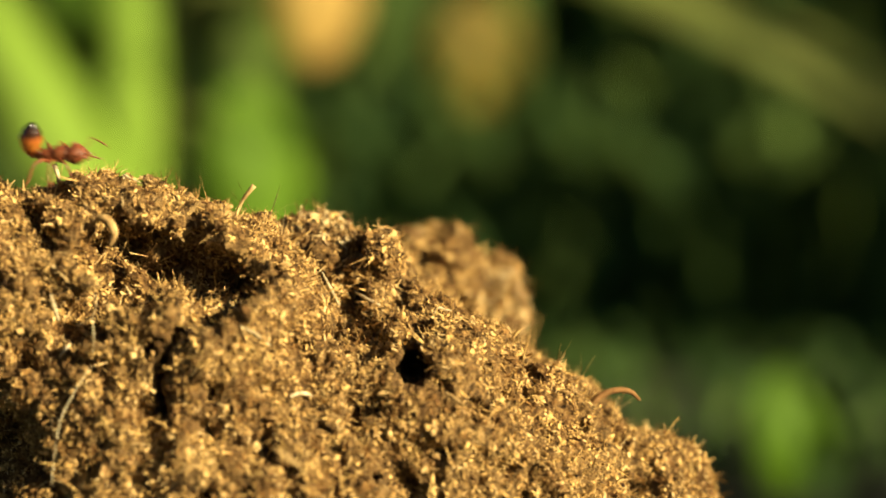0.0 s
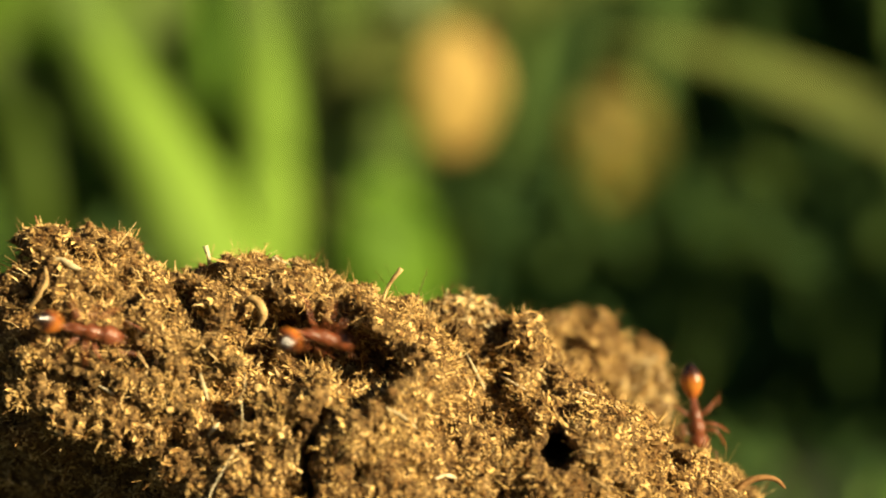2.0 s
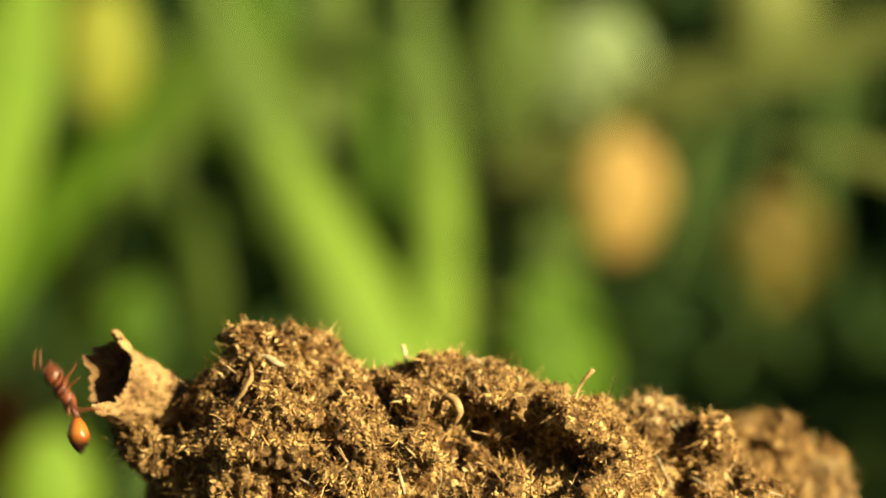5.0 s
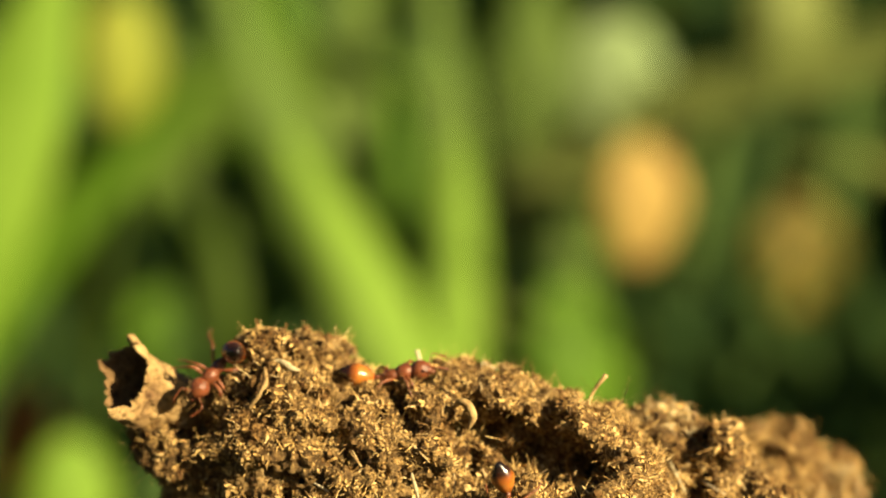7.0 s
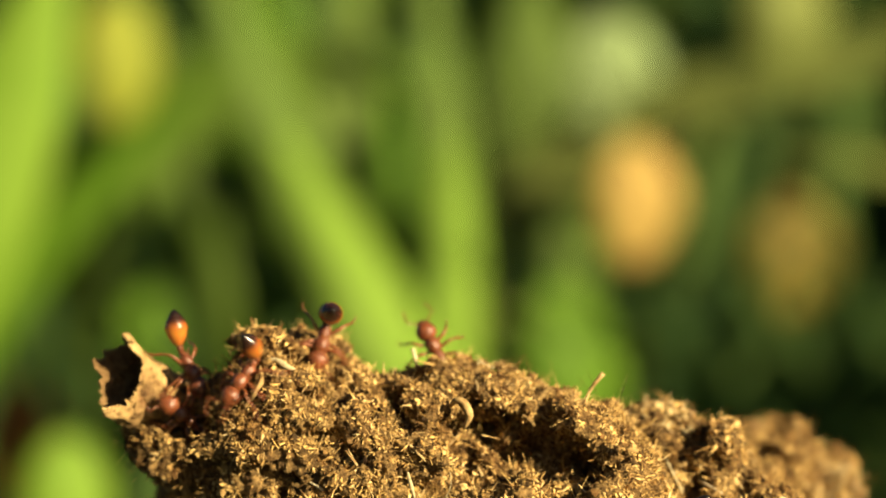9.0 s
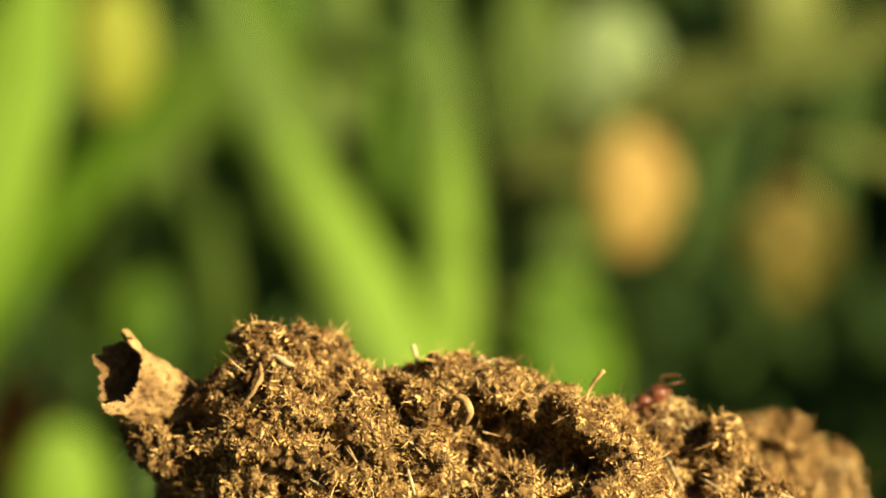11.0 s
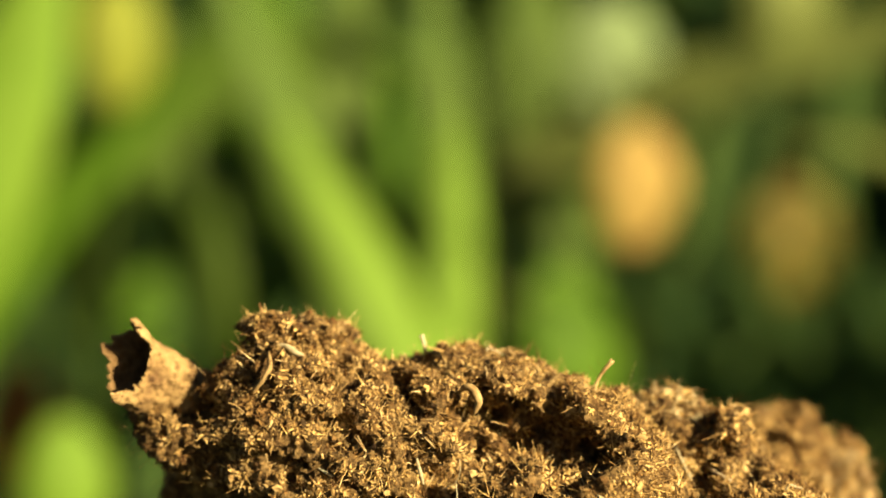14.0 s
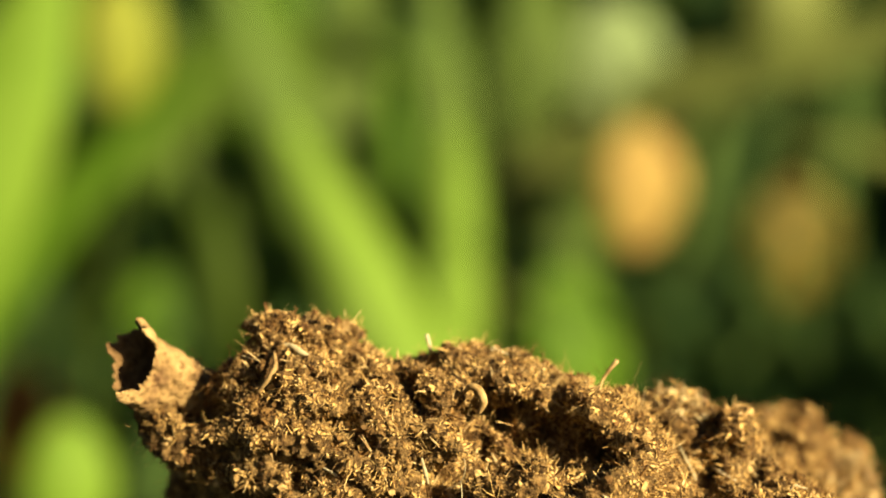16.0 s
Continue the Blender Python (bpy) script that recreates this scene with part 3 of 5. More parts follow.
rod_thing("straw_sliver", [(-17.7, -0.5, -9.2), (-17.5, -0.7, -9.8), (-17.35, -0.5, -10.4)], (0.06, 0.11, 0.05), HAIR, "pale straw sliver lying on the clod", "straw")

rod_thing("bent_chip", [(-24.75, 0.6, -4.05), (-24.3, 0.55, -4.12), (-23.8, 0.4, -4.4), (-23.25, 0.4, -4.62)], (0.05, 0.14, 0.17, 0.06), HAIR, "pale bent straw chip on the clod's knob", "straw")
rod_thing("straw_sliver", [(-6.35, 2.5, -8.4), (-6.0, 4.3, -9.2), (-5.6, 4.9, -10.05)], (0.04, 0.10, 0.05), STRAW_PIECE, "tan straw sliver leaning on the clod", "straw")
rod_thing("straw_sliver", [(-5.8, 5.9, -8.7), (-5.35, 5.7, -9.55), (-4.95, 5.6, -10.3)], (0.04, 0.09, 0.06), HAIR, "pale straw sliver leaning in a hollow of the clod", "straw")
rod_thing("straw_sliver", [(-9.1, -1.75, -10.5), (-8.4, -1.7, -10.85), (-7.75, -1.0, -11.5)], (0.03, 0.08, 0.04), HAIR, "thin pale straw sliver on the clod's face", "straw")
rod_thing("straw_sliver", [(-4.25, 6.2, -9.65), (-3.5, 5.0, -10.0), (-3.0, 4.8, -10.2)], (0.05, 0.09, 0.05), HAIR, "pale straw sliver under the clod's dark lump", "straw")
rod_thing("bent_chip", [(-14.75, -2.45, -17.95), (-14.2, -2.2, -17.6), (-13.7, -1.6, -17.7)], (0.06, 0.17, 0.08), HAIR, "pale bent straw chip low on the clod", "straw")
rod_thing("straw_sliver", [(-17.3, -0.6, -12.05), (-17.05, -0.6, -11.7), (-16.9, 0.0, -11.5)], (0.05, 0.11, 0.05), HAIR, "short pale straw sliver beside the clod's hollow", "straw")
rod_thing("straw_sliver", [(-22.35, -0.65, -9.8), (-21.95, -0.65, -10.0), (-21.6, -0.4, -10.3)], (0.03, 0.08, 0.05), HAIR, "short pale straw sliver under the clod's knob", "straw")
rod_thing("bent_chip", [(-6.9, -0.9, -13.8), (-6.4, -0.5, -13.7), (-5.9, -0.4, -13.85)], (0.05, 0.12, 0.05), HAIR, "pale straw chip on the clod's face", "straw")
rod_thing("arched_straw", [(-14.9, 4.2, -4.6), (-15.0, 4.1, -4.0), (-14.7, 4.1, -4.15), (-14.2, 4.2, -4.35)], (0.04, 0.05, 0.05, 0.03), HAIR, "thin pale arched straw on the clod's ridge", "straw")


def build_husk():
    """A papery curled husk: a thin torn tube, open at one end, stuck to the clod's arm, its inner face coloured dark
    for shade.
    """
    base, mouth = np.array([-29.1, 4.6, -6.7]), np.array([-32.7, 0.3, -4.8])
    axis = (mouth - base) / np.linalg.norm(mouth - base)
    side = np.cross(axis, (0, 0, 1))
    side /= np.linalg.norm(side)
    up = np.cross(side, axis)
    around, along = 110, 46
    r = random.Random(5)
    jag = [r.uniform(-1, 1) for _ in range(around)]
    jag = [0.15 * jag[k] + 0.5 * (jag[k - 1] + jag[k - 2] + jag[k - 3]) + 0.8 * math.sin(4 * k / around * 6.283 + 1.0) * math.sin(k / around * 6.283) for k in range(around)]

    def shell(inset):
        pts = []
        for i in range(along):
            v = i / (along - 1)
            for k in range(around):
                a = 2 * math.pi * k / around
                reach = 1.0 + (0.07 * jag[k] + 0.05 * math.sin(3 * a + 1) + 0.03 * math.sin(a) - 0.06 * max(0.0, -math.cos(a)) - 0.03 * max(0.0, math.cos(a))) * v ** 3
                rad = 0.95 + 1.05 * v ** 0.8 + 0.30 * math.exp(-((v - 0.45) / 0.2) ** 2) * math.cos(a - 2.2) + 0.10 * math.sin(2 * a + 5 * v) - inset
                squash = 0.60 + 0.10 * math.sin(a)
                c = base + axis * (5.3 * v * reach) + up * (-0.35 * math.sin(v * 3.0))
                pts.append(c + side * (math.cos(a) * rad * squash * 1.12) + up * (math.sin(a) * rad * 0.98))
        pts = np.array(pts)
        mid = base + np.clip((pts - base) @ axis, 0, 9)[:, None] * axis
        out = (pts - mid) / (np.linalg.norm(pts - mid, axis=1)[:, None] + 1e-6)
        crease = 0.24 * vnoise(pts, 0.9, 0.2) + 0.13 * vnoise(pts, 0.45, 0.5) + 0.07 * vnoise(pts, 0.22, 0.8)
        return pts + out * crease[:, None]

    outer, inner = shell(0.0), shell(0.13)
    n = around * along
    wall, lining = [], []
    for i in range(along - 1):
        for k in range(around):
            q = [i * around + k, i * around + (k + 1) % around, (i + 1) * around + (k + 1) % around, (i + 1) * around + k]
            wall.append(q)
            lining.append(q[::-1])
    for k in range(around):
        a, b = (along - 1) * around + k, (along - 1) * around + (k + 1) % around
        wall.append([a, b, n + b, n + a])
    husk = tagged(mesh_object("curled_husk", to_world(np.concatenate([outer, inner])), wall, HUSK), "curled papery brown husk with a torn open mouth", "husk")
    # the husk's inner face, a darker brown that deepens the mouth's shade
    dark = mesh_object("lining", to_world(inner), lining, SHADED_LINING)
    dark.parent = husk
    tagged(dark, "inner face of the husk, coloured dark for the shade inside")


build_husk()


# ---- ground and plants ----
def build_ground():
    n = 60
    xs = np.sign(np.linspace(-1, 1, n)) * np.abs(np.linspace(-1, 1, n)) ** 4 * 400
    verts, faces = [], []
    for i, x in enumerate(xs):
        for j, y in enumerate(xs):
            h = 0.004 * math.sin(x * 37 + 1) * math.sin(y * 29) if abs(x) < 3 and abs(y) < 3 else 0.0
            verts.append((x, y + 0.1, h - 0.002))
    for i in range(n - 1):
        for j in range(n - 1):
            faces.append((i * n + j, (i + 1) * n + j, (i + 1) * n + j + 1, i * n + j + 1))
    tagged(mesh_object("ground", verts, faces, EARTH, True), "earth under the grass, coloured dark for its shade", "ground", kind="structure")


build_ground()


def blade_mesh(bm, points, width, profile, face, count=22, fold=0.25, thick=0.25):
    """A leaf blade along a curve: folded along its rib, with thickness. face: the way its flat side looks."""
    pts = spline([w(*p) for p in points], count)
    face = Vector(face).normalized()
    top, low = [], []
    for i, p in enumerate(pts):
        u = i / (count - 1)
        d = Vector(pts[min(i + 1, count - 1)] - pts[max(i - 1, 0)]).normalized()
        s = d.cross(face).normalized()
        f = s.cross(d)
        hw = width * MM * 0.5 * profile(u)
        row = [Vector(p) - s * hw + f * hw * fold, Vector(p), Vector(p) + s * hw + f * hw * fold]
        top.append([bm.verts.new(v + f * thick * MM * 0.5) for v in row])
        low.append([bm.verts.new(v - f * thick * MM * 0.5) for v in row])
    for i in range(count - 1):
        for k in (0, 1):
            bm.faces.new((top[i][k], top[i][k + 1], top[i + 1][k + 1], top[i + 1][k]))
            bm.faces.new((low[i][k + 1], low[i][k], low[i + 1][k], low[i + 1][k + 1]))
        bm.faces.new((top[i][0], top[i + 1][0], low[i + 1][0], low[i][0]))
        bm.faces.new((top[i + 1][2], top[i][2], low[i][2], low[i + 1][2]))
    for i in (0, count - 1):
        bm.faces.new((top[i][0], top[i][1], low[i][1], low[i][0]))
        bm.faces.new((top[i][1], top[i][2], low[i][2], low[i][1]))
    return bm


def grass_profile(u):
    return (0.55 + 0.45 * min(1.0, u * 3)) * (1 - max(0.0, (u - 0.35) / 0.65) ** 1.8) + 0.02


def leaf_profile(u):
    return math.sin(math.pi * min(1.0, u * 0.97 + 0.02)) ** 0.75 + 0.03


def finish(name, bm, material, label, category, group=""):
    bmesh.ops.recalc_face_normals(bm, faces=bm.faces)
    me = bpy.data.meshes.new(name)
    bm.to_mesh(me)
    bm.free()
    me.materials.append(material)
    me.polygons.foreach_set("use_smooth", [True] * len(me.polygons))
    return tagged(new(name, me), label, category, group)


FACE = (0.45, -0.8, 0.35)


def afar(p, k):
    """Spread a place out from the eye's stand; roots stay in the ground."""
    x, y, z = p
    return (k * (x + 2) - 2, k * (y + 105) - 105, z if z < -50 else k * z)


def grass_blade(points, width, material, label, face=FACE, k=1.5):
    bm = blade_mesh(bmesh.new(), [afar(p, k) for p in points], width * k, grass_profile, face)
    return finish("grass_blade", bm, material, label, "grass", "grass blades behind the clod")


def leaf_on_stem(root, joint, tip, width, material, label, face=FACE, name="leaf_stalk", k=1.5):
    """A broad leaf on a thin stalk that rises from the ground."""
    root, joint, tip = (afar(p, k) for p in (root, joint, tip))
    mid = [(root[i] * 0.4 + joint[i] * 0.6) for i in range(3)]
    mid[2] += 2
    plant = finish(name, tube(bmesh.new(), [w(*root), w(*mid), w(*joint)], [0.9 * MM, 0.7 * MM, 0.5 * MM], 7, 10), BLADE_DULL, label, "plant", "leafy plants behind the clod")
    bow = [(joint[i] + tip[i]) / 2 + FACE[i] * 2 for i in range(3)]
    bm = blade_mesh(bmesh.new(), [joint, bow, tip], width * k, leaf_profile, face, 16, 0.18, 0.3)
    bmesh.ops.recalc_face_normals(bm, faces=bm.faces)
    part("leaf", bm, material, plant)
    return plant


grass_blade([(-34.9, 150.0, -50.5), (-38.9, 150.0, -15.7), (-43.0, 150.0, -5.5), (-47.2, 150.0, 2.8), (-51.9, 150.0, 10.5), (-56.1, 150.0, 17.5)], 8.2, BLADE_BRIGHT, "bright green grass blade leaning over behind the clod")
grass_blade([(-46.5, 177.0, -50.5), (-52.5, 177.0, -0.5), (-60.1, 177.0, 15.9), (-67.9, 177.0, 33.8), (-75.1, 177.0, 55.4)], 9.0, BLADE_MID, "tall green grass blade leaning over behind the clod")
grass_blade([(-35.6, 157.5, -50.5), (-36.6, 157.5, -16.0), (-36.3, 157.5, -5.5), (-36.3, 157.5, 3.8), (-36.7, 157.5, 11.7), (-37.4, 157.5, 18.3)], 6.8, BLADE_BRIGHT, "bright yellow-green upright grass blade behind the clod")
grass_blade([(-39.2, 187.5, -50.5), (-40.2, 187.5, 4.3), (-41.7, 187.5, 20.5), (-43.8, 187.5, 35.2), (-46.7, 187.5, 57.4)], 6.6, BLADE_MID, "tall upright green grass blade behind the clod")
leaf_on_stem((-17.2, 165.0, -50.5), (-21.4, 165.0, -20.0), (-25.5, 165.0, 0.5), 12.0, BLADE, "broad green leaf behind the clod")
leaf_on_stem((-15.0, 186.0, -50.5), (-17.0, 186.0, 3.3), (-16.9, 186.0, 19.3), 11.2, YELLOW, "yellowed oval leaf on a thin stalk")
leaf_on_stem((7.0, 247.5, -50.5), (4.0, 247.5, -3.2), (3.6, 247.5, 15.0), 15.7, TAN, "withered brown leaf on a stalk")
leaf_on_stem((-22.8, 195.0, -50.5), (-20.8, 195.0, 20.2), (-21.2, 195.0, 36.3), 13.4, PALE, "pale grey-green leaf on a stalk")
grass_blade([(-34.3, 195.0, -50.5), (-34.3, 195.0, 0.0), (-30.0, 195.0, 13.7), (-19.7, 195.0, 20.9), (-5.0, 195.0, 26.0), (14.5, 195.0, 32.0), (38.1, 195.0, 40.4), (59.1, 195.0, 48.5)], 9.2, OLIVE, "olive green grass blade leaning across")
grass_blade([(125.4, 165.0, -50.5), (115.4, 165.0, -56.4), (81.0, 165.0, -20.7), (52.0, 165.0, -2.1), (30.8, 165.0, 8.2), (14.3, 165.0, 14.4), (-1.6, 165.0, 16.4)], 8.2, OLIVE, "arching olive grass blade bending over")
leaf_on_stem((4.4, 255.0, -50.5), (2.4, 255.0, 34.0), (2.0, 255.0, 53.6), 14.4, OLIVE, "dull olive leaf on a stalk")
grass_blade([(-104.6, 135.0, -50.5), (-100.6, 135.0, -16.8), (-90.1, 135.0, 2.2), (-84.0, 135.0, 16.0), (-79.8, 135.0, 28.5), (-76.3, 135.0, 41.0)], 15.5, BLADE_BRIGHT, "broad bright green grass blade leaning")
grass_blade([(-98.4, 150.0, -50.5), (-94.4, 150.0, -12.1), (-83.2, 150.0, 4.0), (-72.0, 150.0, 16.0), (-61.6, 150.0, 25.3)], 6.9, BLADE, "bright green grass blade beside the broad one")
leaf_on_stem((-86.6, 180.0, -50.5), (-83.6, 180.0, 20.1), (-84.0, 180.0, 36.9), 10.2, GOLD, "yellow-green leaf on a thin stalk")
grass_blade([(-108.4, 195.0, -50.5), (-102.4, 195.0, -14.7), (-90.4, 195.0, 12.6), (-77.2, 195.0, 24.4), (-61.0, 195.0, 29.1), (-42.5, 195.0, 26.3)], 15.0, BLADE_MID, "arching green grass blade in the grass")
leaf_on_stem((-84.4, 210.0, -50.5), (-81.4, 210.0, -20.3), (-85.2, 210.0, -1.1), 21.9, BLADE, "broad green leaf low behind the clod")
leaf_on_stem((-72.4, 120.0, -50.5), (-71.4, 120.0, -31.3), (-71.0, 120.0, -16.0), 9.0, BLADE_BRIGHT, "young bright green leaf low beside the clod")
leaf_on_stem((-98.5, 180.0, -50.5), (-95.5, 180.0, -29.4), (-96.3, 180.0, -13.2), 10.2, RUST, "rusty brown dying leaf low in the grass")
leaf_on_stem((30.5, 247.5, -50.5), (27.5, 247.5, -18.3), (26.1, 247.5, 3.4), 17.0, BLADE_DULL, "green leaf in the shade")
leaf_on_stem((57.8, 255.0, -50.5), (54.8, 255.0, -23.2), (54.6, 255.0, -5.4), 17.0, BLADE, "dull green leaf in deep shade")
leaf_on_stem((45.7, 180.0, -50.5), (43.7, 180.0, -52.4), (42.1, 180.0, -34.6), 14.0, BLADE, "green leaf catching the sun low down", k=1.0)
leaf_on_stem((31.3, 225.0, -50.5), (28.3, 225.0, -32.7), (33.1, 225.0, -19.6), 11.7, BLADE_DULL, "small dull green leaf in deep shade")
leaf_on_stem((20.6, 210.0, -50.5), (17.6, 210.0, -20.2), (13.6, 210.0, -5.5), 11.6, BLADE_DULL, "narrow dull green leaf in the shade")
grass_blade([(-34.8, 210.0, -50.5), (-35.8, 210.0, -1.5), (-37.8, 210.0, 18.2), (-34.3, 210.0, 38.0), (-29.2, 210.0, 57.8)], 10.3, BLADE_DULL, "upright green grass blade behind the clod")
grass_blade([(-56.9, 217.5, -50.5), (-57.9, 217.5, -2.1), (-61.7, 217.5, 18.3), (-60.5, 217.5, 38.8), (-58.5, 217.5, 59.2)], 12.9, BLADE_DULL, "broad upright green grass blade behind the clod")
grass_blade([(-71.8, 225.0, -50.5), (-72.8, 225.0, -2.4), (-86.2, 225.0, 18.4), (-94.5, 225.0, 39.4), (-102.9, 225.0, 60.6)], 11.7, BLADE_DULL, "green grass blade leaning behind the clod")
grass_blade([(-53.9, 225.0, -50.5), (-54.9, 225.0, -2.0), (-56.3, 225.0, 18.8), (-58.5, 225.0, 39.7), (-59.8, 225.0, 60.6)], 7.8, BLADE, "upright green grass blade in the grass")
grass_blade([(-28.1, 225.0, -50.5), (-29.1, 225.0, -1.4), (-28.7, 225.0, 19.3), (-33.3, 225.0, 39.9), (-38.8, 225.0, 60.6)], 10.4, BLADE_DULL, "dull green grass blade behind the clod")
grass_blade([(-83.4, 255.0, -50.5), (-84.4, 255.0, -15.6), (-83.0, 255.0, 6.5), (-84.6, 255.0, 29.4), (-88.2, 255.0, 61.5)], 17.0, BLADE, "broad green grass blade in the shade")
grass_blade([(-96.6, 262.5, -50.5), (-97.6, 262.5, -16.2), (-95.2, 262.5, 4.5), (-87.1, 262.5, 25.3), (-78.3, 262.5, 53.5)], 15.8, BLADE, "green grass blade crossing behind")
grass_blade([(-71.8, 262.5, -50.5), (-72.8, 262.5, -15.5), (-72.4, 262.5, 6.9), (-76.7, 262.5, 30.1), (-83.0, 262.5, 53.5)], 15.8, BLADE, "green grass blade standing far behind the clod")
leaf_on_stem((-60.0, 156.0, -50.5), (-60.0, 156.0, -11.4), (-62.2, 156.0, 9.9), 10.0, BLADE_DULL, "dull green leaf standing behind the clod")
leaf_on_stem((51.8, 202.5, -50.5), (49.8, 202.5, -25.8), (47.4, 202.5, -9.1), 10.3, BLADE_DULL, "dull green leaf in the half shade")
leaf_on_stem((-74.4, 247.5, -50.5), (-77.4, 247.5, -7.9), (-74.1, 247.5, 8.3), 18.3, BLADE, "green leaf in the half shade")


def thicket(name, count, xr, yr, tall, wide, label, seed):
    """A deep mass of grass blades, too many to count."""
    r = np.random.RandomState(seed)
    x, y = r.uniform(*xr, count), r.uniform(*yr, count)
    h = tall * r.uniform(0.5, 1.15, count)
    lean, bend = r.uniform(-0.7, 0.7, count), r.uniform(-0.5, 0.5, count)
    turn = r.uniform(-0.9, 0.9, count)
    wd = wide * r.uniform(0.5, 1.3, count)
    verts = []
    for u, k in ((0.0, 0.7), (0.35, 1.0), (0.7, 0.8), (1.0, 0.06)):
        cx, cy, cz = x + h * lean * u ** 1.6, y + h * bend * u ** 1.6, -LIFT + h * u - 0.3 * h * u ** 3 * np.abs(lean)
        for s in (-1, 1):
            verts.append(np.stack([cx + s * wd * k * np.cos(turn), cy + s * wd * k * np.sin(turn), cz], 1))
        verts.append(np.stack([cx - 0.35 * wd * k * np.sin(turn), cy + 0.35 * wd * k * np.cos(turn), cz], 1))
    verts = np.stack(verts, 1).reshape(-1, 3)
    faces = []
    for i in range(3):
        a, b = 3 * i, 3 * i + 3
        faces += [(a, a + 1, b + 1, b), (a + 1, a + 2, b + 2, b + 1), (a + 2, a, b, b + 2)]
    faces = (np.arange(count)[:, None, None] * 12 + np.array(faces)[None]).reshape(-1, 4)
    tagged(mesh_object(name, to_world(verts), faces, THICKET), label, "grass", kind="stuff")


thicket("deep_grass", 7000, (-520, 520), (540, 960), 290, 4.6, "deep dark green grass thicket behind the clod", 11)
thicket("low_grass", 1500, (-260, 330), (330, 560), 62, 3.4, "low dark green grass behind the clod", 16)
thicket("low_grass", 1600, (15, 330), (170, 440), 7, 1.6, "short dark green grass on the shaded ground", 18)
# these two stand out of view, added to keep sun off the background
thicket("unseen_shade_grass", 800, (300, 480), (130, 640), 245, 3.4, "unseen tall dark green grass, added to shade the background", 12)
thicket("unseen_shade_grass", 260, (160, 340), (20, 118), 89, 3.4, "unseen lower dark green grass, added to shade the background", 14)


def meadow(count, near, far, tall, wide, seed):
    """Low grass all round, out to where the ground runs on."""
    r = np.random.RandomState(seed)
    ring, turn = near * (far / near) ** r.rand(count), r.uniform(0, 2 * math.pi, count)
    x, y = ring * np.cos(turn), ring * np.sin(turn)
    h, lean, face = tall * r.uniform(0.5, 1.2, count), r.uniform(-0.6, 0.6, (count, 2)), r.uniform(0, math.pi, count)
    wd = wide * r.uniform(0.6, 1.4, count) * ring / near
    rows = []
    for u, k in ((0.0, 0.8), (0.5, 1.0), (1.0, 0.05)):
        c = np.stack([x + h * lean[:, 0] * u * u, y + h * lean[:, 1] * u * u, -LIFT + h * u], 1)
        s = np.stack([np.cos(face), np.sin(face), face * 0], 1) * (wd * k)[:, None]
        o = np.stack([-np.sin(face), np.cos(face), face * 0], 1) * (0.3 * wd * k)[:, None]
        rows += [c - s, c + s, c + o]
    faces = []
    for a in (0, 3):
        b = a + 3
        faces += [(a, a + 1, b + 1, b), (a + 1, a + 2, b + 2, b + 1), (a + 2, a, b, b + 2)]
    faces = (np.arange(count)[:, None, None] * 9 + np.array(faces)[None]).reshape(-1, 4)
    tagged(mesh_object("meadow_grass", to_world(np.stack(rows, 1).reshape(-1, 3)), faces, THICKET), "low green meadow grass all around", "grass", kind="stuff")


meadow(6000, 1000, 3600, 95, 5.0, 21)


